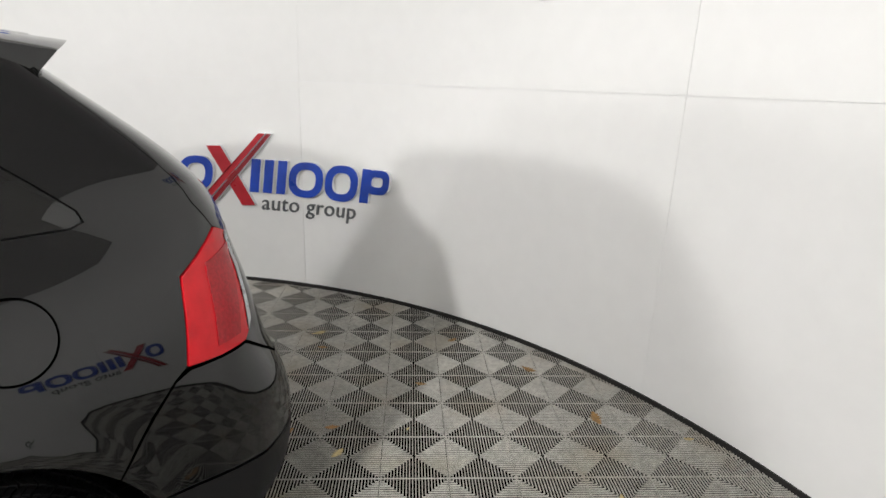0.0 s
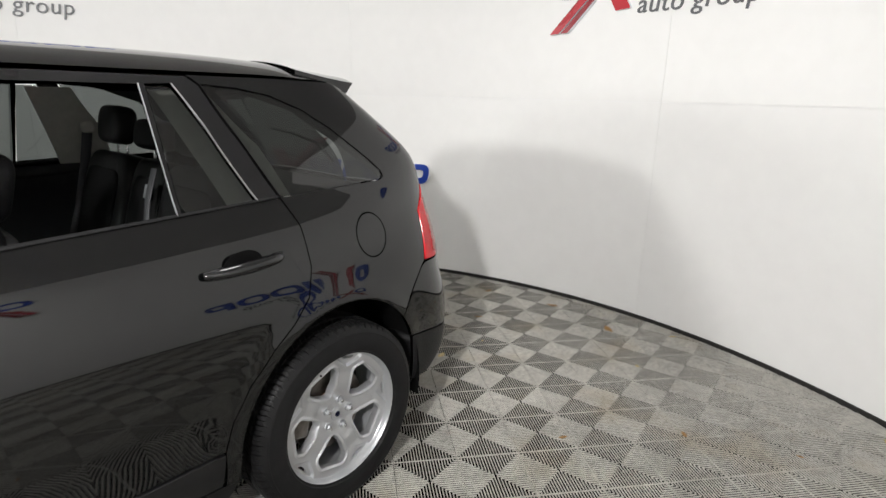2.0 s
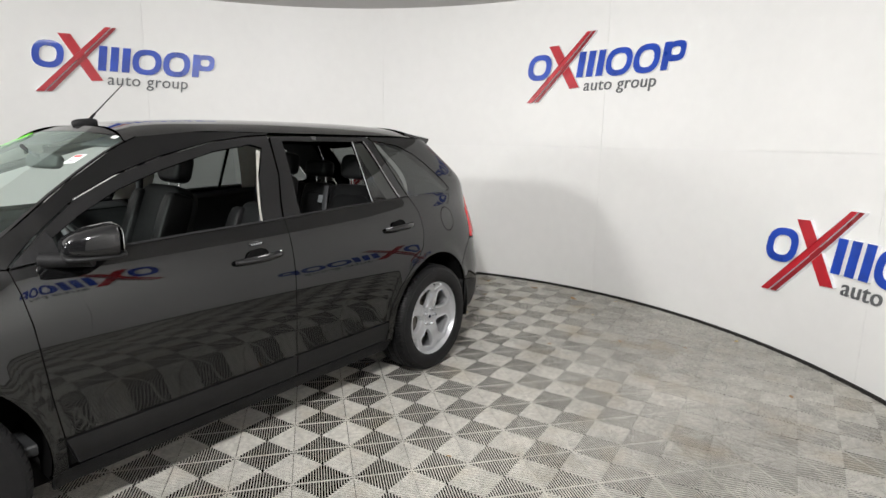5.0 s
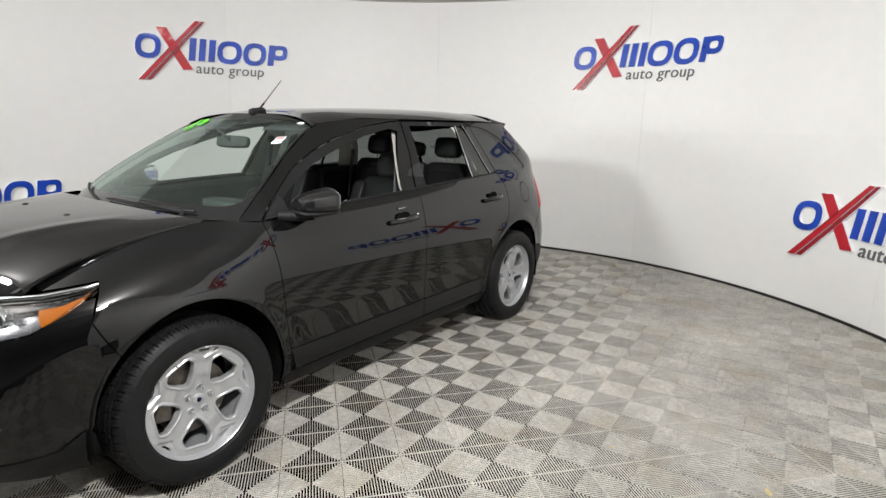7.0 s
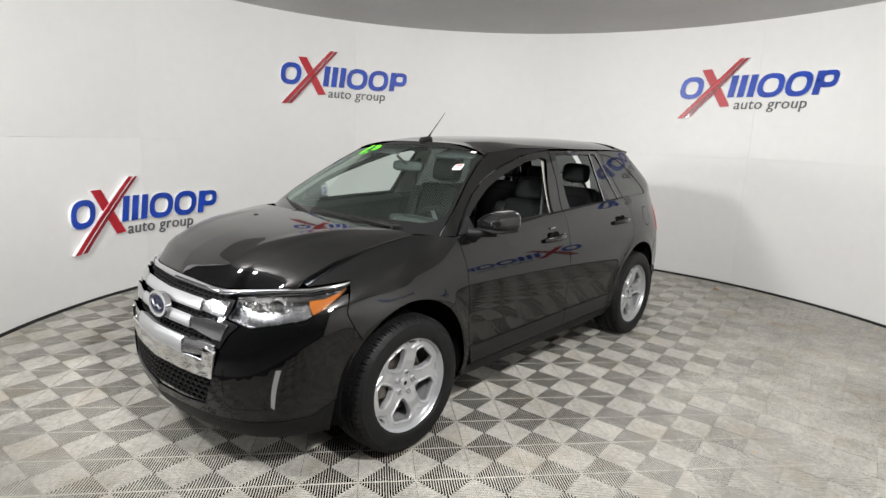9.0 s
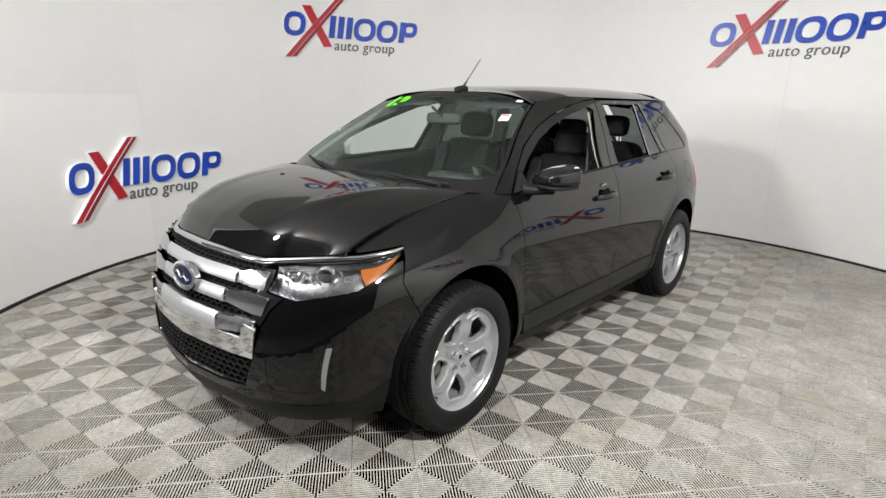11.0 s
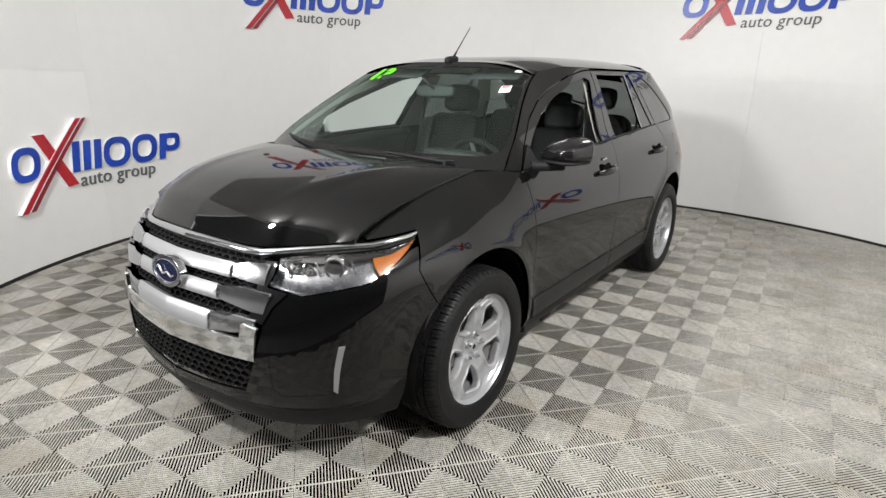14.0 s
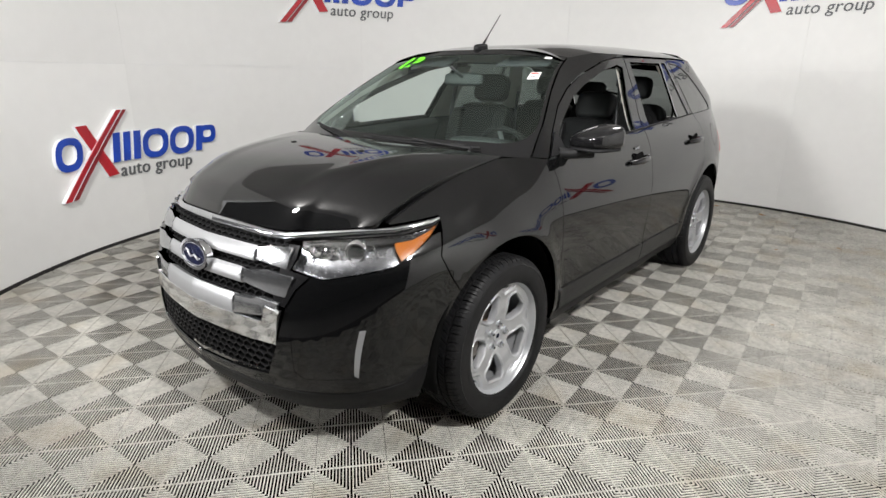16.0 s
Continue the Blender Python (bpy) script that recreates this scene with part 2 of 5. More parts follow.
def tube(points, radius, sides=10, closed=False):
    """A round bar along points; radius may be a list."""
    pts = [Vector(p) for p in points]
    bm = bmesh.new()
    rings, n = [], len(pts)
    for i, p in enumerate(pts):
        a, b = (pts[i - 1], pts[(i + 1) % n]) if closed else (pts[max(i - 1, 0)], pts[min(i + 1, n - 1)])
        d = (b - a).normalized()
        side = d.cross(Vector((0, 0, 1)) if abs(d.z) < 0.9 else Vector((1, 0, 0))).normalized()
        up = side.cross(d)
        r = radius[i] if isinstance(radius, (list, tuple)) else radius
        rings.append([bm.verts.new(p + r * (math.cos(2 * math.pi * k / sides) * side + math.sin(2 * math.pi * k / sides) * up)) for k in range(sides)])
    for i in range(n if closed else n - 1):
        for k in range(sides):
            bm.faces.new((rings[i][k], rings[i][(k + 1) % sides], rings[(i + 1) % n][(k + 1) % sides], rings[(i + 1) % n][k]))
    if not closed:
        bm.faces.new(rings[0][::-1])
        bm.faces.new(rings[-1])
    bmesh.ops.recalc_face_normals(bm, faces=bm.faces)
    return sharp(bm, 50)


def smooth_curve(pairs):
    """A natural cubic spline through (x, y) pairs, as a function."""
    xs, ys = [float(p[0]) for p in pairs], [float(p[1]) for p in pairs]
    n = len(xs)
    h = [xs[i + 1] - xs[i] for i in range(n - 1)]
    a, r = np.eye(n), np.zeros(n)
    for i in range(1, n - 1):
        a[i, i - 1 : i + 2] = h[i - 1], 2 * (h[i - 1] + h[i]), h[i]
        r[i] = 6 * ((ys[i + 1] - ys[i]) / h[i] - (ys[i] - ys[i - 1]) / h[i - 1])
    m = [float(v) for v in np.linalg.solve(a, r)]

    def at(x):
        x, i = min(max(x, xs[0]), xs[-1]), 0
        while i < n - 2 and x > xs[i + 1]:
            i += 1
        p = (xs[i + 1] - x) / h[i]
        q = 1 - p
        return p * ys[i] + q * ys[i + 1] + ((p**3 - p) * m[i] + (q**3 - q) * m[i + 1]) * h[i] ** 2 / 6

    return at


def round_loop(points, count=6, closed=True):
    """A smooth closed loop (Catmull-Rom) through 2D points."""
    out, n = [], len(points)
    for i in range(n if closed else n - 1):
        if closed:
            a, b, c, d = (points[(i + k) % n] for k in (-1, 0, 1, 2))
        else:
            a, b, c, d = points[max(i - 1, 0)], points[i], points[i + 1], points[min(i + 2, n - 1)]
        for k in range(count):
            t = k / count
            out.append(tuple(0.5 * (2 * b[j] + (c[j] - a[j]) * t + (2 * a[j] - 5 * b[j] + 4 * c[j] - d[j]) * t * t + (3 * b[j] - a[j] - 3 * c[j] + d[j]) * t**3) for j in (0, 1)))
    return out if closed else out + [tuple(points[-1])]


def fillet(points, radius, count=4):
    """A 2D polygon with its corners rounded."""
    out, n = [], len(points)
    for i in range(n):
        a, b, c = Vector(points[i - 1]), Vector(points[i]), Vector(points[(i + 1) % n])
        r = radius[i] if isinstance(radius, (list, tuple)) else radius
        r = min(r, (a - b).length * 0.45, (c - b).length * 0.45)
        p, q = b + (a - b).normalized() * r, b + (c - b).normalized() * r
        for k in range(count + 1):
            t = k / count
            out.append(tuple((1 - t) ** 2 * p + 2 * t * (1 - t) * b + t * t * q))
    return out


def extruded(loops, depth, holes=()):
    """Flat 2D outlines made solid: front at z = depth, back at z = 0. One outline with holes, or several."""
    from mathutils.geometry import delaunay_2d_cdt

    bm = bmesh.new()
    for loop in loops:
        rings = [loop, *holes]
        flat, edges = [], []
        for ring in rings:
            k = len(flat)
            flat += [Vector(p) for p in ring]
            edges += [(k + i, k + (i + 1) % len(ring)) for i in range(len(ring))]
        vs, _, fs, *_ = delaunay_2d_cdt(flat, edges, [], 0, 1e-7)
        top = [bm.verts.new((v[0], v[1], depth)) for v in vs]
        for f in fs:
            c = sum((vs[i] for i in f), Vector((0, 0))) / len(f)
            if inside(c, loop) and not any(inside(c, h) for h in holes):
                bm.faces.new([top[i] for i in f])
        for ring in rings:
            hi = [bm.verts.new((p[0], p[1], depth)) for p in ring]
            lo = [bm.verts.new((p[0], p[1], 0)) for p in ring]
            for i in range(len(ring)):
                j = (i + 1) % len(ring)
                bm.faces.new((hi[i], lo[i], lo[j], hi[j]))
    bmesh.ops.remove_doubles(bm, verts=bm.verts, dist=1e-5)
    bmesh.ops.recalc_face_normals(bm, faces=bm.faces)
    return bm


def inside(p, ring):
    hit, j = False, len(ring) - 1
    for i in range(len(ring)):
        (xi, yi), (xj, yj) = ring[i], ring[j]
        if (yi > p[1]) != (yj > p[1]) and p[0] < (xj - xi) * (p[1] - yi) / (yj - yi) + xi:
            hit = not hit
        j = i
    return hit


# ---- the round booth ----


def on_wall(degrees, z, out=0.0):
    a = radians(degrees)
    return Vector((CX + (RADIUS - out) * math.cos(a), CY + (RADIUS - out) * math.sin(a), z))


OPEN_FROM, OPEN_TO = -35.0, 52.0  # the drive-in opening, in degrees round the booth


def arc_slab(a0, a1, z0, z1, inner, outer, steps=24):
    """A curved slab between two angles, heights and radii."""
    bm = bmesh.new()
    rows = []
    for i in range(steps + 1):
        a = radians(a0 + (a1 - a0) * i / steps)
        c, s = math.cos(a), math.sin(a)
        rows.append([bm.verts.new((CX + r * c, CY + r * s, z)) for r, z in ((inner, z0), (inner, z1), (outer, z1), (outer, z0))])
    for p, q in zip(rows, rows[1:]):
        for k in range(4):
            bm.faces.new((p[k], p[(k + 1) % 4], q[(k + 1) % 4], q[k]))
    bm.faces.new(rows[0])
    bm.faces.new(rows[-1][::-1])
    bmesh.ops.recalc_face_normals(bm, faces=bm.faces)
    return sharp(bm, 30)


wall = thing("wall_round", "round white panelled booth wall with hairline seams", "wall", kind="structure")
part("backing", arc_slab(OPEN_TO, OPEN_FROM + 360, 0.0, HEIGHT, RADIUS + 0.03, RADIUS + 0.12, 90), WHITE, wall)
STEP = 38.45
seams = sorted(a % 360 for a in (OPEN_FROM, *[171.8 - STEP * k for k in range(-2, 6)], -71.2, OPEN_TO))
seams = [a for a in seams if OPEN_TO <= a <= OPEN_FROM + 360]
for row, (z0, z1) in enumerate(((0.022, 1.5495), (1.5507, HEIGHT))):
    for a0, a1 in zip(seams, seams[1:]):
        if a1 - a0 > 1:
            lean = random.uniform(-0.0009, 0.0009)
            part("wall_panel", arc_slab(a0 + 0.010, a1 - 0.010, z0, z1, RADIUS + lean, RADIUS + 0.03), WALL, wall)
tagged(part("baseboard", arc_slab(OPEN_TO, OPEN_FROM + 360, -0.01, 0.024, RADIUS - 0.012, RADIUS + 0.03, 90), GAP), "black rubber strip along the foot of the white wall", "trim", kind="structure")

bm = bmesh.new()
bmesh.ops.create_circle(bm, cap_ends=True, radius=RADIUS + 0.12, segments=96, matrix=Matrix.Translation((CX, CY, HEIGHT)))
grown = bmesh.ops.extrude_face_region(bm, geom=bm.faces[:])
bmesh.ops.translate(bm, vec=(0, 0, 0.08), verts=[v for v in grown["geom"] if isinstance(v, bmesh.types.BMVert)])
bmesh.ops.recalc_face_normals(bm, faces=bm.faces)
tagged(part("ceiling", bm, CEIL), "flat grey painted booth ceiling", "ceiling", kind="structure")

# the dim hall outside the opening
tagged(part("ground", box((60, 60, 0.1), pose(0, 0, -0.072)), CONCRETE), "dim concrete hall floor beyond the booth", "ground", kind="structure")
for name, size, at in (
    ("wall_hall_east", (0.2, 24, 6), (11, 0, 3)), ("wall_hall_west", (0.2, 24, 6), (-11, 0, 3)),
    ("wall_hall_north", (22, 0.2, 6), (0, 12, 3)), ("wall_hall_south", (22, 0.2, 6), (0, -12, 3)),
):
    tagged(part(name, box(size, pose(*at)), OUTER), "dark plain hall wall", "wall", kind="structure")
tagged(part("ceiling_hall", box((22, 24, 0.2), pose(0, 0, 6.1)), OUTER), "dark plain hall ceiling", "ceiling", kind="structure")

# ---- signs on the booth wall: plain raised shapes in blue, red and grey ----


def bend(me, depth0=0.0):
    """Lays a flat (along, up, out) mesh on the inside of the round wall, along running clockwise."""
    for v in me.vertices:
        u, h, d = v.co
        a = -u / RADIUS
        r = RADIUS - d - depth0
        v.co = (r * math.cos(a), r * math.sin(a), h)
    me.flip_normals()
    me.update()
    return me


def sign_part(name, loop, depth, face, parent, holes=(), edge=WHITE):
    me = bpy.data.meshes.new(name)
    bm = extruded([loop], depth, holes)
    bm.to_mesh(me)
    bm.free()
    me.materials.append(face)
    me.materials.append(edge)
    for f in me.polygons:
        f.material_index = 0 if abs(f.normal.z) > 0.5 else 1
    return part(name, bend(me), None, parent)


def ring_loop(cx, cy, rx, ry, lean, n=40, power=2.5):
    out = []
    for i in range(n):
        a = 2 * math.pi * i / n
        c, s = math.cos(a), math.sin(a)
        x, y = rx * math.copysign(abs(c) ** (2 / power), c), ry * math.copysign(abs(s) ** (2 / power), s)
        out.append((cx + x + lean * y, cy + y))
    return out


def slanted(x0, x1, y0, y1, lean=0.14):
    """An upright block, leaning to the right."""
    return [(x0 + lean * y0, y0), (x1 + lean * y0, y0), (x1 + lean * y1, y1), (x0 + lean * y1, y1)]


def long_bar(p, q, r, s, n=6):
    """A four-sided bar with points along its two long sides."""
    up = [tuple(np.array(p) + (np.array(q) - np.array(p)) * i / n) for i in range(n + 1)]
    return up + [tuple(np.array(r) + (np.array(s) - np.array(r)) * i / n) for i in range(n + 1)]


def wall_sign():
    sign = thing("wall_sign", "raised blue, red and grey sign on the white booth wall", "sign", "signs on the booth wall")
    for cx, rx in ((0.134, 0.136), (1.037, 0.143), (1.334, 0.138)):
        sign_part("ring", ring_loop(cx, 0.036, rx, 0.133, 0.14), 0.030, BLUE, sign, [ring_loop(cx, 0.036, rx - 0.062, 0.078, 0.14)])
    for x0, x1 in ((0.572, 0.648), (0.682, 0.758), (0.792, 0.868)):
        sign_part("block", slanted(x0, x1, -0.086, 0.166), 0.030, BLUE, sign)
    sign_part("block", slanted(1.492, 1.565, -0.086, 0.160), 0.030, BLUE, sign)
    sign_part("small_ring", ring_loop(1.634, 0.072, 0.098, 0.088, 0.14, power=3), 0.030, BLUE, sign, [ring_loop(1.632, 0.074, 0.046, 0.036, 0.14, power=3)])
    sign_part("crossing_bar", long_bar((0.494, -0.198), (0.233, 0.248), (0.346, 0.252), (0.603, -0.188)), 0.030, CRIMSON, sign)
    sign_part("long_bar", long_bar((-0.004, -0.333), (0.664, 0.358), (0.716, 0.358), (0.066, -0.330)), 0.038, CRIMSON, sign)
    sign_part("long_bar", long_bar((0.082, -0.329), (0.730, 0.358), (0.768, 0.357), (0.136, -0.326)), 0.038, DARK_RED, sign)
    text = bpy.data.curves.new("lettering", "FONT")
    text.body, text.size, text.extrude, text.space_character, text.shear = "auto group", 0.152, 0.006, 1.06, 0.12
    flat = bpy.data.objects.new("lettering", text)
    scene.collection.objects.link(flat)
    bpy.context.view_layer.update()
    me = bpy.data.meshes.new_from_object(flat.evaluated_get(bpy.context.evaluated_depsgraph_get()))
    bpy.data.objects.remove(flat)
    xs = [v.co.x for v in me.vertices]
    k = 0.79 / (max(xs) - min(xs))
    for v in me.vertices:
        v.co = (0.644 + (v.co.x - min(xs)) * k, -0.222 + v.co.y * k, v.co.z + 0.006)
    me.materials.clear()
    part("lettering", bend(me), GREY_INK, sign, "grey raised lettering")
    return sign


first = wall_sign()
spots = [(-96.6, 2.352), (-175.45, 2.352), (105.7, 2.352), (-58.8, 0.812), (-135.5, 0.812), (145.6, 0.812)]
for turn, height in spots[1:]:
    copy_thing(first, pose(CX, CY, height, 0, 0, turn))
first.matrix_basis = pose(CX, CY, spots[0][1], 0, 0, spots[0][0])

# ---- the car: x to its nose, y to the driver's side, wheels on z = 0 ----
PLAN = [(2.347, 0), (2.33, 0.2), (2.30, 0.4), (2.252, 0.56), (2.165, 0.71), (2.02, 0.835), (1.82, 0.905), (1.58, 0.942), (1.3, 0.955), (0.8, 0.957),
        (0, 0.957), (-0.8, 0.957), (-1.3, 0.955), (-1.6, 0.943), (-1.83, 0.912), (-2.04, 0.845), (-2.185, 0.73), (-2.275, 0.56), (-2.322, 0.3), (-2.342, 0)]
run = [0.0]
for p, q in zip(PLAN, PLAN[1:]):
    run.append(run[-1] + math.dist(p, q))
plan_px, plan_py = smooth_curve([(d, p[0]) for d, p in zip(run, PLAN)]), smooth_curve([(d, p[1]) for d, p in zip(run, PLAN)])
US = np.linspace(0, run[-1], 2400)
XS, YS = np.array([plan_px(u) for u in US]), np.array([plan_py(u) for u in US])
FRONT_N, REAR_N = int(np.argmax(XS < 1.35)), int(np.argmax(XS < -1.35))
NOSE = smooth_curve([(0.16, 2.20), (0.22, 2.27), (0.30, 2.325), (0.40, 2.345), (0.50, 2.345), (0.60, 2.33), (0.70, 2.305), (0.80, 2.27), (0.88, 2.225), (0.94, 2.182), (1.0, 2.125), (1.1, 1.99)])
TAIL = smooth_curve([(0.2, -2.2), (0.3, -2.29), (0.42, -2.328), (0.56, -2.33), (0.66, -2.30), (0.78, -2.245), (0.95, -2.20), (1.1, -2.160), (1.25, -2.108), (1.4, -1.962), (1.55, -1.765), (1.7, -1.57)])
SIDE = smooth_curve([(0.16, 0.80), (0.24, 0.86), (0.32, 0.905), (0.40, 0.926), (0.48, 0.932), (0.56, 0.938), (0.66, 0.949), (0.78, 0.957), (0.88, 0.954), (0.98, 0.938), (1.06, 0.915), (1.12, 0.892),
                     (1.17, 0.862), (1.22, 0.828), (1.28, 0.797), (1.36, 0.76), (1.46, 0.713), (1.56, 0.665), (1.64, 0.62), (1.7, 0.58)])
SEAM_Y = smooth_curve([(1.0, 0.80), (1.26, 0.777), (1.5, 0.755), (1.7, 0.735), (1.9, 0.705), (2.1, 0.665)])
SEAM_Z = smooth_curve([(1.0, 1.165), (1.26, 1.147), (1.5, 1.11), (1.7, 1.06), (1.9, 0.985), (2.1, 0.90)])
AXLES = (1.412, -1.335)


def ease(a, b, x):
    t = min(max((x - a) / (b - a), 0), 1)
    return t * t * (3 - 2 * t)


def true_x(x, z):
    if x > 1:
        return 1 + (x - 1) * (NOSE(z) - 1) / 1.347
    return -1 + (x + 1) * (TAIL(z) + 1) / -1.342 if x < -1 else x


def plan_x(x, z):
    if x > 1:
        return 1 + (x - 1) * 1.347 / (NOSE(z) - 1)
    return -1 + (x + 1) * -1.342 / (TAIL(z) + 1) if x < -1 else x


def half_width(x, z):
    w, k = SIDE(z), ease(0.95, 1.3, x)
    if k > 0:
        q = max(z - 0.78, 0) / (SEAM_Z(x) - 0.78)
        crown = 0.957 - (0.957 - SEAM_Y(x) * 0.957 / max(float(np.interp(-x, -XS, YS)), 0.3)) * q**2.4 if q > 0 else SIDE(z)
        w += (crown - w) * k
    w -= 0.035 * ease(0.0, 0.6, x) * ease(1.2, 1.55, z) * (1 - k)
    for cx in AXLES:
        w += 0.012 * math.exp(-(((math.hypot(x - cx, (z - 0.38) * 0.92)) - 0.43) / 0.05) ** 2)
    return w


# the squarer tail of the glasshouse, as a share of the half width
upper = [(-1.0, 1.0), (-1.607, 0.993), (-1.91, 0.984), (-2.061, 0.966), (-2.152, 0.930), (-2.213, 0.850), (-2.266, 0.676), (-2.319, 0.405), (-2.342, 0.0)]
far = [0.0]
for p, q in zip(upper, upper[1:]):
    far.append(far[-1] + math.dist(p, q))
bend_x, bend_y = smooth_curve([(d, p[0]) for d, p in zip(far, upper)]), smooth_curve([(d, p[1]) for d, p in zip(far, upper)])
UPPER_X, UPPER_Y = np.array([bend_x(far[-1] * i / 600) for i in range(601)]), np.array([bend_y(far[-1] * i / 600) for i in range(601)])


def body(u, z):
    x, y = true_x(plan_px(u), z), plan_py(u) / 0.957
    if x < -1:
        y += (float(np.interp(-plan_px(u), -UPPER_X, UPPER_Y)) - y) * ease(1.08, 1.36, z)
    return Vector((x, y * half_width(x, z), z))


def at_side(x, z):
    return float(np.interp(-plan_x(x, z), -XS, US)), z


def at_end(y, z, rear=False):
    """Where the body is y wide, on the nose or the tail."""
    if rear:
        us = US[REAR_N::8][::-1]
        return float(np.interp(y, [body(u, z).y for u in us], us)), z
    us, ys = US[:FRONT_N], YS[:FRONT_N]
    u = float(np.interp(y, ys, us))
    for _ in range(6):
        u = float(np.interp(y * 0.957 / half_width(body(u, z).x, z), ys, us))
    return u, z


def on_body(points):
    """Outline points to the body's own (u, z): (x, z) on the side, ("f", y, z) on the nose, ("r", y, z) on the tail."""
    fine, n = [], len(points)
    uv = [at_side(*p) if len(p) == 2 else at_end(p[1], p[2], p[0] == "r") for p in points]
    for i in range(n):
        (a, b), (c, d) = uv[i], uv[(i + 1) % n]
        k = max(1, int(math.hypot(c - a, d - b) / 0.03))
        fine += [(a + (c - a) * j / k, b + (d - b) * j / k) for j in range(k)]
    return fine


def shrink(loop, gap):
    """Pulls a closed 2D outline in by a gap."""
    area = sum(a[0] * b[1] - b[0] * a[1] for a, b in zip(loop, loop[1:] + loop[:1]))
    s, out, n = (1 if area > 0 else -1), [], len(loop)
    for i in range(n):
        a, b, c = Vector(loop[i - 1]), Vector(loop[i]), Vector(loop[(i + 1) % n])
        e, f = (b - a), (c - b)
        if e.length < 1e-9 or f.length < 1e-9:
            continue
        e.normalize(), f.normalize()
        na, nb = Vector((-e.y, e.x)) * s, Vector((-f.y, f.x)) * s
        m = na + nb
        m = m / max(m.length_squared, 0.5) * 2 if m.length > 1e-6 else na
        out.append(tuple(b + m * gap))
    return out


def sheet(surface, loop, holes=(), cell=0.035, out=0.0, depth=0.016, mirror=False, toward=None):
    """A panel on surface(u, v), cut to an outline, with turned-in edges and the surface's own normals."""
    from mathutils.geometry import delaunay_2d_cdt

    rings = [list(loop), *[list(h) for h in holes]]
    flat, edges = [], []
    for ring in rings:
        k = len(flat)
        flat += [Vector(p) for p in ring]
        edges += [(k + i, k + (i + 1) % len(ring)) for i in range(len(ring))]
    lo = [min(p[i] for p in loop) for i in (0, 1)]
    hi = [max(p[i] for p in loop) for i in (0, 1)]
    edge_pts = np.array([tuple(p) for p in flat])
    for i in range(1, int((hi[0] - lo[0]) / cell) + 1):
        for j in range(1, int((hi[1] - lo[1]) / cell) + 1):
            p = (lo[0] + i * cell, lo[1] + j * cell)
            if inside(p, loop) and not any(inside(p, h) for h in holes) and np.min(np.abs(edge_pts - p).sum(1)) > cell * 0.45:
                flat.append(Vector(p))
    vs, _, fs, *_ = delaunay_2d_cdt(flat, edges, [], 0, 1e-7)

    def place(p):
        u, v, e = p[0], p[1], 0.002
        a = surface(u, v)
        n = (surface(u + e, v) - surface(u - e, v)).cross(surface(u, v + e) - surface(u, v - e)).normalized()
        return a, n

    spots = [place(v) for v in vs]
    flip = -1 if spots[len(spots) // 2][1].dot(toward or outward(spots[len(spots) // 2][0])) < 0 else 1
    verts = [a + n * flip * out for a, n in spots]
    norms = [n * flip for _, n in spots]
    faces = []
    for f in fs:
        c = sum((vs[i] for i in f), Vector((0, 0))) / len(f)
        if inside(c, loop) and not any(inside(c, h) for h in holes):
            a, b, d = (verts[i] for i in f[:3])
            g = (b - a).cross(d - a)
            faces.append(tuple(f) if g.dot(norms[f[0]]) > 0 else tuple(f)[::-1])
    if depth:
        for ring in rings:
            pts = [place(p) for p in ring]
            n = len(ring)
            k = len(verts)
            for i, (a, nn) in enumerate(pts):
                along = pts[(i + 1) % n][0] - pts[i - 1][0]
                sidewise = along.cross(nn * flip).normalized()
                if (sum(p[0] * q[1] - q[0] * p[1] for p, q in zip(ring, ring[1:] + ring[:1])) * flip > 0) != (ring is rings[0]):
                    sidewise = -sidewise
                soft = (sidewise + nn * flip * 0.4).normalized()
                verts += [a + nn * flip * out, a + nn * flip * (out - depth)]
                norms += [soft, sidewise]
            for i in range(n):
                j = (i + 1) % n
                faces.append((k + 2 * i, k + 2 * i + 1, k + 2 * j + 1, k + 2 * j))
    if mirror:
        verts = [Vector((v.x, -v.y, v.z)) for v in verts]
        norms = [Vector((v.x, -v.y, v.z)) for v in norms]
        faces = [f[::-1] for f in faces]
    return mesh_of("sheet", verts, faces, norms)


def outward(p):
    return Vector((p.x * 0.35, p.y, (p.z - 0.8) * 0.8))


car = thing("car", "glossy black four-door family SUV with silver grille and alloy wheels", "car")


def both(name, points, mat, parent=car, label="", gap=0.0022, holes=(), left_holes=(), **more):
    """A body panel on the driver's side and its mirror image; returns the two."""
    loop = shrink(on_body(points), gap)
    cut = [shrink(on_body(h), -gap) for h in holes]
    more_cut = [shrink(on_body(h), -gap) for h in left_holes]
    return [part(name, sheet(body, loop, cut + (more_cut if not m else []), mirror=m, **more), mat, parent if not isinstance(parent, (list, tuple)) else parent[m], label) for m in (False, True)]


def arch(cx, a0, a1, n=22, grow=0.0):
    """Points round a wheel opening from angle a0 to a1."""
    return [(cx + (0.425 + grow) * math.cos(radians(a0 + (a1 - a0) * i / n)), 0.38 + (0.462 + grow) * math.sin(radians(a0 + (a1 - a0) * i / n))) for i in range(n + 1)]


DOOR_FRONT = [(1.03, 1.122), (1.012, 1.04), (0.996, 0.93), (0.984, 0.80), (0.966, 0.65), (0.938, 0.467)]
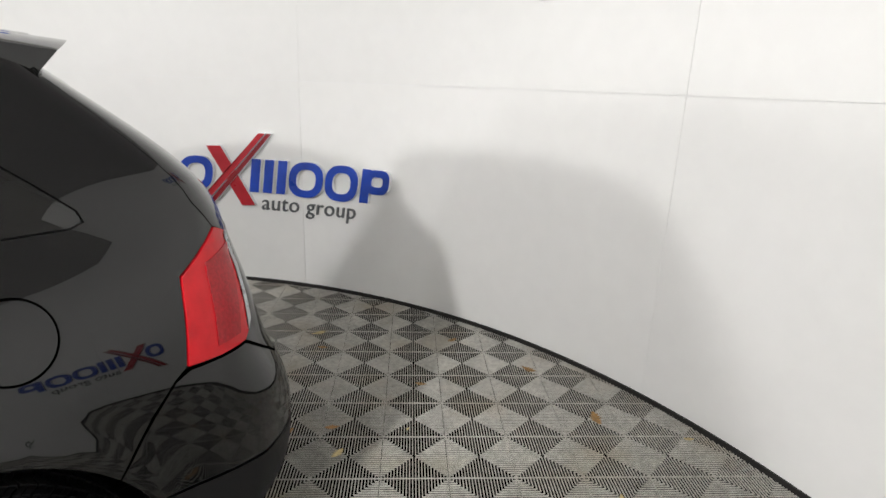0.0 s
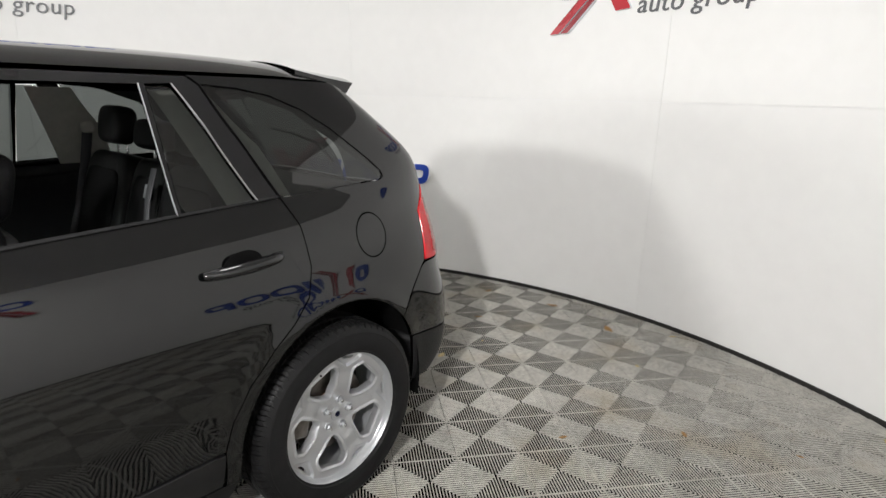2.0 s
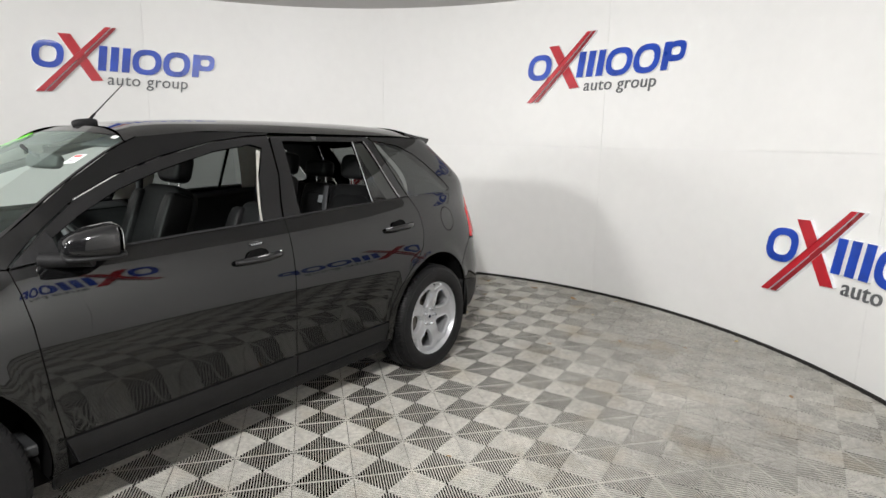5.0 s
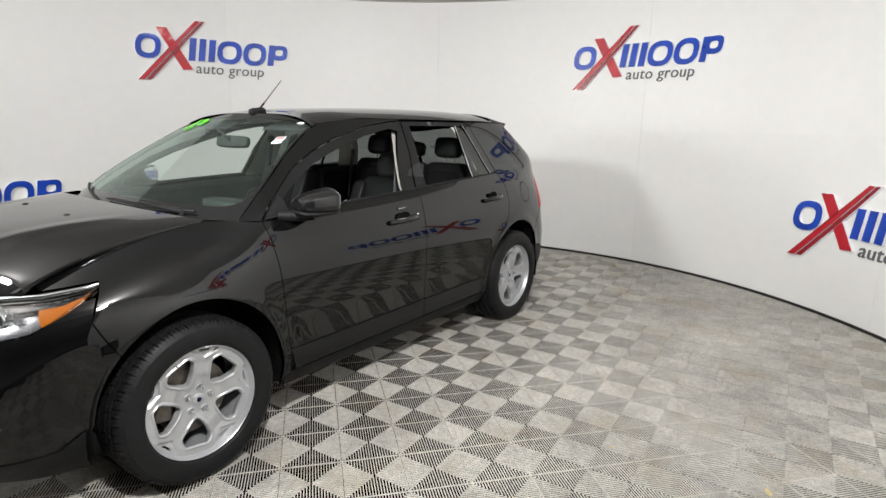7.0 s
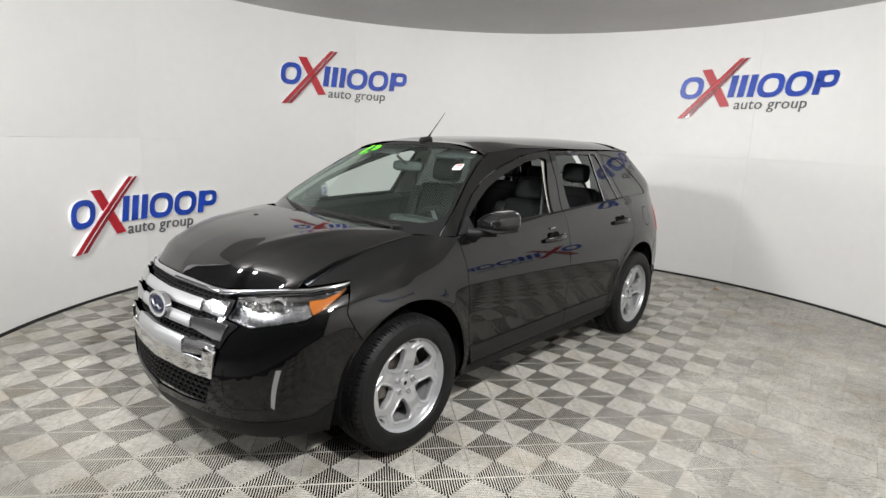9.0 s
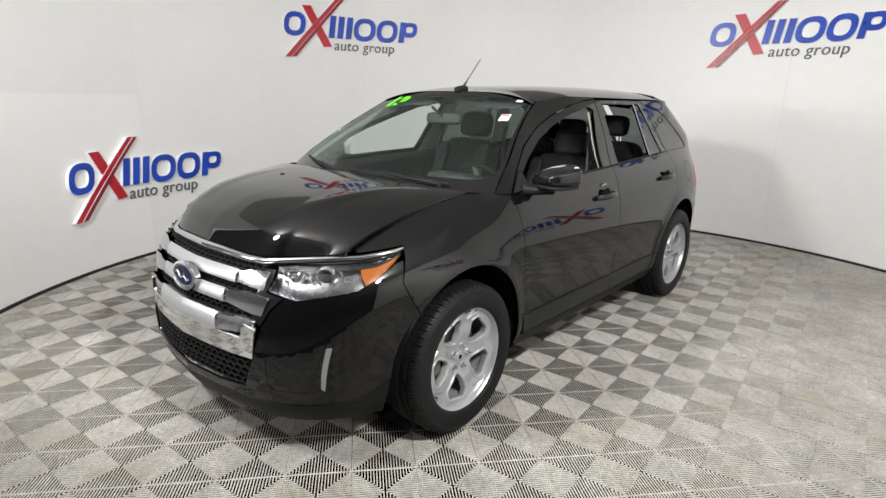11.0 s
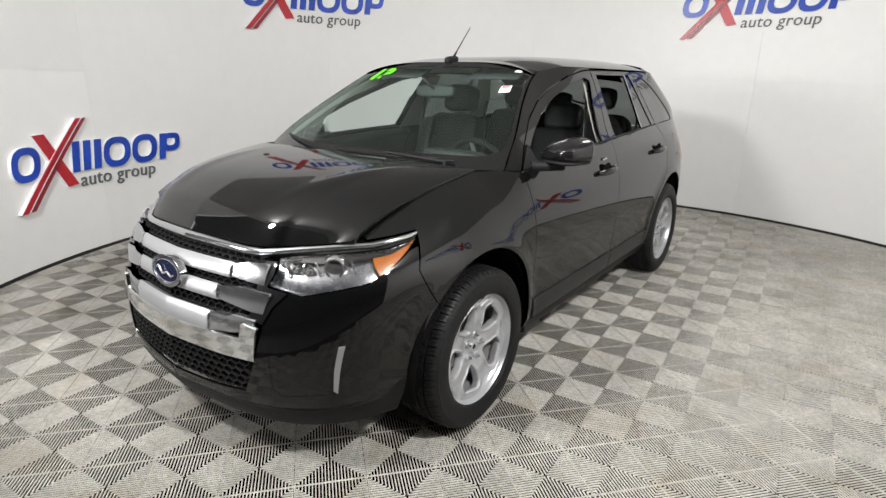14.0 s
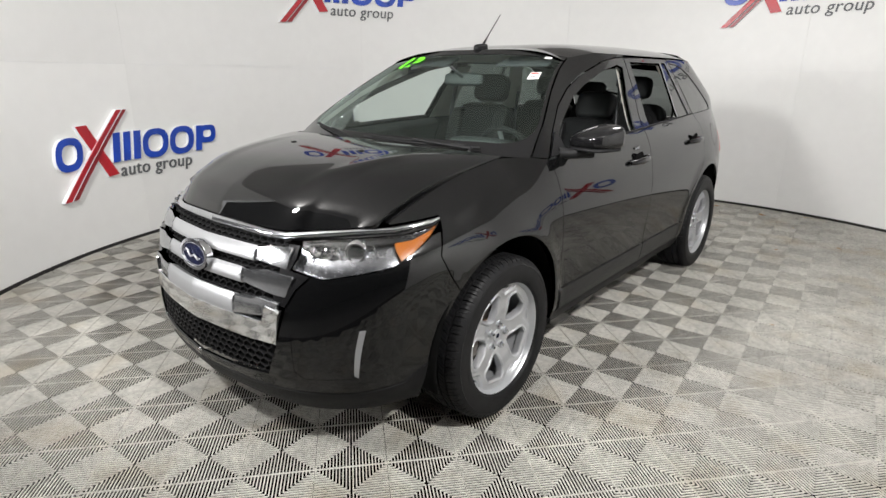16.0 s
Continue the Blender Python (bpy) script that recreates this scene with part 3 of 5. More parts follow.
DOOR_REAR = [(-1.178, 1.222), (-1.213, 1.132), (-1.216, 1.0), (-1.187, 0.90), (-1.12, 0.83), (-1.039, 0.765), (-0.951, 0.67), (-0.89, 0.56), (-0.862, 0.467)]
BELT_LINE = [(1.03, 1.122), (0.70, 1.148), (0.35, 1.163), (0.0, 1.174), (-0.155, 1.180)]
BELT_REAR = [(-0.155, 1.180), (-0.5, 1.195), (-0.85, 1.208), (-1.178, 1.222)]
WS_EDGE = [(1.13, 1.135), (0.97, 1.262), (0.76, 1.408), (0.56, 1.528), (0.44, 1.585)]
FRAME = [(1.03, 1.122), (0.93, 1.215), (0.75, 1.345), (0.577, 1.424), (0.38, 1.493), (0.114, 1.562), (-0.10, 1.592), (-0.231, 1.601)]

front_door = both("front_door", DOOR_FRONT + [(-0.146, 0.467), (-0.135, 0.80), (-0.142, 0.95), (-0.155, 1.180)] + BELT_LINE[::-1][1:-1], PAINT, label="black front door with its window down")
rear_door = both("rear_door", [(-0.155, 1.180), (-0.142, 0.95), (-0.135, 0.80), (-0.146, 0.467)] + DOOR_REAR[::-1] + BELT_REAR[::-1][1:-1], PAINT, label="black rear door with its window down")
# window frames stand open at the belt line
both("window_frame", FRAME + [(-0.217, 1.40), (-0.150, 1.183), (-0.035, 1.178), (-0.10, 1.40), (-0.165, 1.535), (-0.10, 1.552), (0.114, 1.517), (0.38, 1.440), (0.577, 1.370), (0.75, 1.285), (0.885, 1.20), (0.93, 1.135)], GLOSS, front_door, "gloss black window frame")
both("window_frame", [(-0.158, 1.183), (-0.222, 1.40), (-0.24, 1.598), (-0.6, 1.604), (-0.985, 1.602), (-1.02, 1.575), (-1.10, 1.40), (-1.176, 1.225), (-1.095, 1.221), (-0.932, 1.576), (-0.86, 1.574), (-0.85, 1.21), (-0.838, 1.21), (-0.84, 1.572), (-0.315, 1.572), (-0.30, 1.40), (-0.275, 1.190)], GLOSS, rear_door, "gloss black window frame", out=-0.001)
both("vent_glass", [(-0.852, 1.215), (-0.858, 1.570), (-0.934, 1.570), (-1.090, 1.224)], PRIVACY, rear_door, "fixed tinted vent glass", out=-0.006, depth=0.004)
both("pillar_panel", WS_EDGE + [(0.2, 1.612), (-0.24, 1.616)] + [(-0.232, 1.604), (-0.10, 1.595), (0.114, 1.565), (0.38, 1.496), (0.577, 1.427), (0.75, 1.348), (0.93, 1.218), (1.034, 1.124)], PAINT, label="black windscreen pillar")
both("front_fender", DOOR_FRONT + [(0.93, 0.32), (1.0, 0.32)] + arch(1.412, 187, 42) + [(1.80, 0.84), (1.755, 0.925), (1.735, 0.962), (1.733, 0.973), (1.82, 0.962), (1.90, 0.951), (1.905, 0.978), (1.8, 1.022), (1.7, 1.057), (1.5, 1.107), (1.30, 1.142), (1.16, 1.143)], PAINT, label="black front fender")
FUEL = [(-1.515 + 0.076 * math.cos(2 * math.pi * i / 36), 1.052 + 0.080 * math.sin(2 * math.pi * i / 36)) for i in range(36)]
QUARTER_GLASS = [(-1.030, 1.577), (-1.15, 1.568), (-1.263, 1.547), (-1.38, 1.500), (-1.479, 1.436), (-1.58, 1.352), (-1.672, 1.270), (-1.680, 1.247), (-1.655, 1.236), (-1.45, 1.231), (-1.198, 1.224), (-1.184, 1.232), (-1.10, 1.42)]
both("quarter_panel", [(-0.985, 1.606), (-1.024, 1.575), (-1.104, 1.40), (-1.181, 1.222)] + DOOR_REAR[1:] + [(-0.862, 0.32), (-0.908, 0.32)] + arch(-1.335, -7, 138)
     + [(-1.74, 0.805), (-1.80, 0.865), (-1.832, 0.885), (-1.857, 1.09), (-1.985, 1.175), (-1.93, 1.25), (-1.80, 1.42), (-1.66, 1.56), (-1.56, 1.600), (-1.3, 1.606)], PAINT, holes=[QUARTER_GLASS], left_holes=[FUEL], label="black rear quarter panel")
part("fuel_door", sheet(body, shrink(on_body(FUEL), 0.003)), PAINT, car, "round black fuel flap")
quarter_glass = both("quarter_glass", QUARTER_GLASS, PRIVACY, label="tinted rear quarter window", out=-0.004, depth=0.004)
TAIL_LAMP = [(-1.857, 1.09), (-1.845, 0.98), (-1.832, 0.885), (-1.93, 0.872), (-2.02, 0.864), (-2.06, 0.90), (-2.06, 1.05), (-2.03, 1.15), (-1.985, 1.175)]
tail_lamp = both("tail_lamp", TAIL_LAMP, RED, label="glossy red tail lamp", out=0.004)
both("liftgate", [(-1.985, 1.175), (-2.03, 1.15), (-2.06, 1.05), (-2.06, 0.90), (-2.02, 0.864), ("r", 0.62, 0.72), ("r", 0.4, 0.69), ("r", 0.0, 0.68), ("r", 0.0, 1.12), ("r", 0.60, 1.14), ("r", 0.52, 1.52), ("r", 0.0, 1.56), ("r", 0.0, 1.60), ("r", 0.45, 1.585), (-1.66, 1.56), (-1.80, 1.42), (-1.93, 1.25)], PAINT, label="black liftgate")
both("rear_glass", [("r", 0.0, 1.12), ("r", 0.60, 1.14), ("r", 0.52, 1.52), ("r", 0.0, 1.56)], PRIVACY, label="tinted rear window", gap=0.001, out=-0.004, depth=0.004)
both("rear_bumper", arch(-1.335, 154, 138, 6) + [(-1.74, 0.80), (-1.80, 0.862), (-1.84, 0.876), (-1.93, 0.866), (-2.02, 0.857), ("r", 0.62, 0.712), ("r", 0.4, 0.683), ("r", 0, 0.673), ("r", 0, 0.50), (-2.05, 0.51), (-1.80, 0.565)], PAINT, label="black rear bumper")
both("bumper_skirt", [(-1.722, 0.58), (-1.80, 0.56), (-2.05, 0.505), ("r", 0, 0.495), ("r", 0, 0.27), (-2.05, 0.29), (-1.80, 0.33), (-1.745, 0.36)], TRIM, label="grained black rear skirt")
both("side_cladding", [(0.938, 0.462), (0.90, 0.345), (-0.146, 0.345), (-0.146, 0.462)], CLAD, front_door, "satin dark cladding strip", out=0.006, depth=0.03)
both("side_cladding", [(-0.149, 0.462), (-0.149, 0.345), (-0.85, 0.345), (-0.862, 0.462)], CLAD, rear_door, "satin dark cladding strip", out=0.006, depth=0.03)
both("rocker", [(0.99, 0.335), (-0.905, 0.335), (-0.89, 0.252), (0.98, 0.252)], TRIM, label="grained black rocker panel")

# nose
LAMP_LOW = [(1.80, 0.915), (1.905, 0.862), (1.976, 0.826), ("f", 0.70, 0.797), ("f", 0.63, 0.781), ("f", 0.585, 0.79)]
FOG = [("f", 0.746, 0.60), ("f", 0.57, 0.60), ("f", 0.54, 0.57), ("f", 0.55, 0.42), ("f", 0.58, 0.395), ("f", 0.731, 0.405)]
both("front_bumper", arch(1.412, 5, 42, 10) + [(1.80, 0.84), (1.76, 0.925)] + LAMP_LOW + [("f", 0.54, 0.735), ("f", 0.507, 0.67), ("f", 0.48, 0.52), ("f", 0.43, 0.385), ("f", 0.25, 0.368), ("f", 0, 0.362), ("f", 0, 0.325), ("f", 0.35, 0.33), (2.10, 0.335), (1.95, 0.355), (1.87, 0.42)], PAINT, holes=[FOG], label="black front bumper")
both("fog_recess", FOG, PAINT, label="shallow black recess", gap=-0.003, out=-0.0016, depth=0)
both("marker_lamp", [("f", 0.770, 0.600), ("f", 0.754, 0.598), ("f", 0.742, 0.50), ("f", 0.737, 0.42), ("f", 0.747, 0.408), ("f", 0.757, 0.50)], SATIN, label="silver upright lamp strip", gap=0, out=0.004, depth=0.03)
both("front_skirt", [(1.86, 0.42), (1.945, 0.35), (2.10, 0.33), ("f", 0.35, 0.325), ("f", 0, 0.32), ("f", 0, 0.20), ("f", 0.35, 0.20), (2.05, 0.21), (1.83, 0.22)], TRIM, label="grained black chin skirt")

headlamp = both("headlamp", [(1.737, 0.958), (1.80, 0.920)] + LAMP_LOW[1:] + [("f", 0.50, 0.805), ("f", 0.490, 0.898), ("f", 0.56, 0.906), ("f", 0.657, 0.913), (1.867, 0.926), (1.78, 0.941)], LENS, label="clear headlamp with amber corner", gap=0.003, depth=0.004, cell=0.02)
both("lamp_housing", [(1.745, 0.952), (1.80, 0.920)] + LAMP_LOW[1:] + [("f", 0.50, 0.805), ("f", 0.490, 0.898), ("f", 0.56, 0.906), ("f", 0.657, 0.913), (1.867, 0.924)], REFLECTOR, headlamp, "silver reflector", out=-0.032, depth=-0.03, cell=0.02)
both("turn_lamp", [(1.752, 0.950), (1.80, 0.918), (1.90, 0.862), (1.945, 0.843), (1.942, 0.880), (1.925, 0.912), (1.85, 0.922)], AMBER, headlamp, "amber turn lamp", out=-0.012, depth=0.03)

# bonnet
HOOD_C = smooth_curve([(1.20, 1.172), (1.40, 1.168), (1.615, 1.158), (1.80, 1.140), (1.95, 1.110), (2.08, 1.058), (2.15, 1.008), (2.20, 0.930)])
HOOD_REAR = smooth_curve([(0, 1.345), (0.54, 1.335), (0.9, 1.285), (1.0, 1.255)])
EDGE_Z = smooth_curve([(0.0, 0.928), (0.25, 0.923), (0.43, 0.921), (0.53, 0.930), (0.64, 0.945), (0.70, 0.959)])


def hood(a, b):
    c = abs(b)
    yf = 0.70 * c
    zf = EDGE_Z(yf)
    front = body(*at_end(yf, zf)).x + 0.006
    rear = HOOD_REAR(c)
    x = rear + (front - rear) * a
    xs = 1.255 + (1.90 - 1.255) * a
    y = b * (SEAM_Y(xs) + (0.70 - SEAM_Y(1.90)) * a)
    k = c**4.0
    z = HOOD_C(1.345 + (2.20 - 1.345) * a) * (1 - k) + SEAM_Z(xs) * k
    z_end = 0.930 * (1 - k) + SEAM_Z(1.90) * k
    z += (zf - z_end) * max(a, 0.0) ** 6
    z += 0.006 * math.exp(-((abs(y) - 0.40 - 0.22 * (1.9 - x)) / 0.05) ** 2) * ease(1.35, 1.7, x) * (1 - ease(1.95, 2.15, x))
    return Vector((x, y, z))


def strip(points, count):
    n = len(points)
    return [tuple(np.array(points[i]) + (np.array(points[(i + 1) % n]) - np.array(points[i])) * k / count) for i in range(n) for k in range(count)]


def top_sheet(surface, loop, name, mat, parent, label="", **more):
    return part(name, sheet(surface, loop, **more), mat, parent, label)


top_sheet(hood, strip([(0.003, -0.996), (0.997, -0.996), (0.997, 0.996), (0.003, 0.996)], 40), "hood", PAINT, car, "black bonnet with a low raised centre", cell=0.04, depth=0.02)

# roof and windscreen
ROOF_C = smooth_curve([(0.43, 1.634), (0.3, 1.655), (0.1, 1.674), (-0.3, 1.689), (-0.8, 1.694), (-1.2, 1.690), (-1.5, 1.674), (-1.75, 1.650)][::-1])


def roof_edge_z(x):
    return 1.616 - 0.05 * ease(0.1, 0.5, x) - 0.012 * ease(-1.2, -1.7, x) if x > -1.2 else 1.616 - 0.016 * ease(1.2, 1.7, -x)


def roof(a, b):
    x = (0.44 - 0.06 * abs(b) ** 3 * -1) + (-1.72 - 0.44) * a
    ye = half_width(min(x, 0.44), roof_edge_z(x)) - 0.004 - 0.10 * ease(1.35, 1.75, -x)
    k = abs(b) ** 3.8
    return Vector((x, b * ye, ROOF_C(min(max(x, -1.75), 0.43)) * (1 - k) + roof_edge_z(x) * k))


top_sheet(roof, strip([(0.002, -1), (1, -1), (1, 1), (0.002, 1)], 40), "roof", PAINT, car, "black painted roof", cell=0.04, depth=0.015)
edge_x = smooth_curve([(i / 4, p[0]) for i, p in enumerate(WS_EDGE)])
edge_z = smooth_curve([(i / 4, p[1]) for i, p in enumerate(WS_EDGE)])


def screen(a, b):
    xe, ze = edge_x(a), edge_z(a)
    ye = half_width(xe, ze) - 0.006
    xc, zc = 1.345 + (0.445 - 1.345) * a, 1.128 + (1.632 - 1.128) * (a + 0.10 * a * (1 - a))
    k = abs(b) ** 2.3
    return Vector((xc * (1 - k) + xe * k, b * ye, zc * (1 - k) + ze * k))


windscreen = top_sheet(screen, strip(fillet([(0.10, -0.985), (0.95, -0.98), (0.95, 0.98), (0.10, 0.985)], [0.16, 0.06, 0.06, 0.16], 6), 4), "windscreen", WINDSCREEN, car, "clear windscreen", cell=0.05, depth=0)
top_sheet(screen, strip([(0.0, -1), (1.0, -1), (1.0, 1), (0.0, 1)], 24), "screen_border", GLOSS, windscreen, "black printed border", holes=[strip(fillet([(0.105, -0.98), (0.945, -0.975), (0.945, 0.975), (0.105, 0.98)], [0.16, 0.06, 0.06, 0.16], 6), 4)], cell=0.05, depth=0.006, out=0.001)

# ---- wheels ----
HUB_Z, TRACK, GROW = 0.3745, 0.832, 1.035


def tyre_mesh():
    """Sidewalls and five ribs cut into blocks by slanting grooves."""
    half = [(0.2525, 0.100), (0.2575, 0.1125), (0.262, 0.1135), (0.266, 0.1185), (0.276, 0.1215), (0.298, 0.1245), (0.322, 0.1225), (0.334, 0.1205), (0.3365, 0.1215), (0.345, 0.1175), (0.3475, 0.1155), (0.355, 0.1115),
            (0.3625, 0.1055), (0.3675, 0.0985), (0.3705, 0.090), (0.3722, 0.080), (0.3728, 0.0715), (0.3635, 0.0705), (0.3635, 0.0640), (0.3732, 0.0630), (0.3738, 0.050), (0.3742, 0.0335), (0.3645, 0.0325), (0.3645, 0.0255), (0.3745, 0.0245), (0.3748, 0.012), (0.375, 0.0)]
    prof = half + [(r, -d) for r, d in half[::-1][1:]]
    blocks, steps, n = 66, (0.0, 0.11, 0.14, 0.50, 0.53, 0.57, 0.60, 0.97), len(prof)
    bm = bmesh.new()
    ring = []
    for i in range(blocks):
        for j, f in enumerate(steps):
            row = []
            for r, d in prof:
                w = abs(d)
                skew = (d - 0.07) * 7 if w > 0.064 else (0.045 - w) * 30 if w > 0.03 else abs(d) * 22
                if r > 0.3545 and w > 0.0712:
                    r -= (0.0085 if w < 0.100 else 0.0045) if j < 2 else 0.0022 if j in (4, 5) and w < 0.106 else 0
                elif r > 0.3715:
                    r -= 0.0065 if j < 2 else 0.003 if j in (4, 5) else 0
                a = 2 * math.pi * (i + f + (skew if r > 0.340 and w < 0.112 else 0) * 0.5) / blocks
                row.append(bm.verts.new((r * math.cos(a), d, r * math.sin(a))))
            ring.append(row)
    for i in range(len(ring)):
        p, q = ring[i], ring[(i + 1) % len(ring)]
        for k in range(n - 1):
            bm.faces.new((p[k], p[k + 1], q[k + 1], q[k]))
    bmesh.ops.recalc_face_normals(bm, faces=bm.faces)
    return sharp(bm, 26)


def turned(profile, segs):
    return lathe([(r * GROW, d) for r, d in profile], segs)


def face_depth(r):
    r = r / GROW
    return 0.060 + 0.018 * ease(0.05, 0.13, r) + 0.010 * ease(0.16, 0.215, r)


def polar(r, deg):
    return (GROW * r * math.cos(radians(deg)), GROW * r * math.sin(radians(deg)))


def alloy_face():
    """Five broad spokes with raised edges round five openings."""
    outer = [polar(0.238, 360 * i / 120) for i in range(120)]
    cuts = []
    for k in range(5):
        c = 64 + 72 * k
        half = [(0.084, 4.5), (0.118, 17.0), (0.178, 22.5), (0.203, 14.5)]
        pts = [polar(r, c - d) for r, d in half] + [polar(r, c + d) for r, d in half[::-1]]
        loop = fillet(pts, [0.007, 0.012, 0.014, 0.010, 0.010, 0.014, 0.012, 0.007], 5)
        fine = []
        for p, q in zip(loop, loop[1:] + loop[:1]):
            k = max(1, int(math.dist(p, q) / 0.0022))
            fine += [(p[0] + (q[0] - p[0]) * i / k, p[1] + (q[1] - p[1]) * i / k) for i in range(k)]
        cuts.append(fine)
    pockets = []
    for k in range(5):
        c = 100 + 72 * k
        pockets.append(fillet([polar(0.216, c - 5), polar(0.2275, c - 7.5), polar(0.2275, c + 7.5), polar(0.216, c + 5)], 0.003, 3))
    rims = [np.array(c) for c in cuts]

    def surface(u, v):
        r = math.hypot(u, v)
        d = min(float(np.min(np.hypot(c[:, 0] - u, c[:, 1] - v))) for c in rims)
        drop = 0.005 * (1 - ease(0.0, 0.005, d)) + 0.005 * ease(0.009, 0.014, d)
        a = (math.degrees(math.atan2(v, u)) - 64) % 72
        flare = 15 * ease(0.180, 0.240, r)
        fork = 0.011 * ease(0.186, 0.206, r) * (1 - ease(flare - 3, flare + 0.5, abs(a - 36)))
        return Vector((u, face_depth(r) - drop * ease(0.075, 0.11, r) - fork, v))

    return sheet(surface, outer, cuts + pockets, cell=0.0042, depth=0.034, toward=Vector((0, 1, 0))), [sheet(surface, shrink(p, -0.001), cell=0.02, out=-0.018, depth=0, toward=Vector((0, 1, 0))) for p in pockets]


def wheel_thing():
    w = new("wheel")
    w.parent = car
    tagged(w, "five-spoke silver alloy wheel with a black tyre")
    part("tyre", tyre_mesh(), RUBBER, w, "black tyre with block tread")
    part("rim", turned([(0.237, face_depth(0.245) - 0.004), (0.2395, 0.093), (0.2435, 0.104), (0.2475, 0.1085), (0.2505, 0.1085), (0.251, 0.098), (0.237, 0.085), (0.224, 0.03), (0.216, -0.05), (0.224, -0.09), (0.246, -0.105)], 96), ALLOY, w, "silver rim")
    face, pockets = alloy_face()
    part("spokes", face, ALLOY, w, "silver broad spokes with raised edges")
    for me in pockets:
        part("pocket", me, TRIM, w, "small dark slot")
    part("centre_cap", turned([(0.0001, 0.067), (0.018, 0.0665), (0.026, 0.064), (0.029, 0.054)], 32), ALLOY, w, "round silver centre cap")
    part("cap_badge", turned([(0.0001, 0.0685), (0.010, 0.0682), (0.0115, 0.066)], 24), BADGE, w, "small dark blue oval")
    for k in range(5):
        x, z = polar(0.055, 100 + 72 * k)
        bm = lathe([(0.0001, 0.084), (0.007, 0.083), (0.0098, 0.077), (0.0105, 0.055)], 6)
        bmesh.ops.translate(bm, vec=(x, 0, z), verts=bm.verts)
        part("lug_nut", bm, CHROME, w, "chrome nut")
        bm = lathe([(0.0105, 0.064), (0.0125, 0.066), (0.0145, 0.069), (0.0165, 0.060)], 20)
        bmesh.ops.translate(bm, vec=(x, 0, z), verts=bm.verts)
        part("lug_seat", bm, ALLOY, w)
    part("valve", box((0.006, 0.03, 0.006), pose(polar(0.210, 64)[0], 0.075, polar(0.210, 64)[1]), 0.002), TRIM, w, "black tyre valve")
    part("brake_disc", lathe([(0.06, 0.014), (0.163, 0.014), (0.165, 0.012), (0.165, -0.012), (0.06, -0.012)], 64), STEEL, w, "worn steel brake disc")
    part("brake_hub", lathe([(0.0001, 0.035), (0.07, 0.035), (0.078, 0.028), (0.08, 0.0), (0.08, -0.05), (0.0001, -0.05)], 32), RUST, w, "rusty brown disc hub")
    part("caliper", box((0.075, 0.10, 0.15), pose(0.145, -0.005, 0.02, 0, -8, 0), 0.012), STEEL, w, "dark brake caliper")
    return w


first_wheel = wheel_thing()
for x in (1.418, -1.333):
    for left in (True, False):
        m = pose(x, TRACK if left else -TRACK, HUB_Z, 0, 0 if x > 0 else -3, 0) if left else pose(x, -TRACK, HUB_Z, 0, 0, 180)
        if x > 0 and left:
            first_wheel.matrix_basis = m
        else:
            copy_thing(first_wheel, m)

# dark arches, floor pan and the inner shell behind the panel gaps
for x in AXLES:
    for s in (1, -1):
        bm = bmesh.new()
        rows = []
        for i in range(25):
            a = radians(-12 + 204 * i / 24)
            rows.append([bm.verts.new((x + 0.445 * math.cos(a), s * y, 0.38 + 0.475 * math.sin(a))) for y in (0.915, 0.55)])
        for p, q in zip(rows, rows[1:]):
            bm.faces.new((p[0], p[1], q[1], q[0]))
        bm.faces.new([r[1] for r in rows])
        part("wheel_arch_liner", sharp(bm), VOID, car, "black arch liner")
part("floor_pan", box((3.9, 1.5, 0.12), pose(0, 0, 0.27), 0.03), VOID, car, "black underbody")
INNER = [(1.03, 1.10), (1.0, 0.95), (0.95, 0.5), (0.90, 0.22), (-0.83, 0.22), (-0.89, 0.5), (-1.03, 0.75), (-1.2, 0.9), (-1.19, 1.2), (-0.85, 1.195), (-0.15, 1.168)]
both("inner_shell", INNER, VOID, out=-0.022, depth=0, gap=0.0)
both("inner_shell", [(-1.22, 1.19), (-1.21, 0.95), (-1.05, 0.84), (-1.2, 0.855), (-1.38, 0.86), (-1.58, 0.80), (-1.74, 0.60), (-1.85, 0.35), ("r", 0.5, 0.3), ("r", 0, 0.3), ("r", 0, 1.10), ("r", 0.6, 1.12), (-1.98, 1.15), (-1.70, 1.22)], VOID, out=-0.024, depth=0, gap=0.0)
both("inner_shell", [(1.04, 1.10), (1.02, 0.95), (1.0, 0.84), (1.15, 0.845), (1.40, 0.85), (1.62, 0.80), (1.80, 0.70), (1.86, 0.5), (1.90, 0.30), ("f", 0.5, 0.28), ("f", 0, 0.28), ("f", 0, 0.88), ("f", 0.5, 0.87), ("f", 0.66, 0.76), (1.85, 0.83), (1.70, 0.93), (1.45, 1.06)], VOID, out=-0.075, depth=0, gap=0.0)

# ---- grille, lamps and badge ----


def nose(y, z):
    return Vector((body(*at_end(abs(y), z)).x, y, z))


AHEAD = Vector((1, 0, 0))


def rib(points, k):
    n = len(points)
    return [tuple(np.array(points[i]) + (np.array(points[(i + 1) % n]) - np.array(points[i])) * j / k) for i in range(n) for j in range(k)]


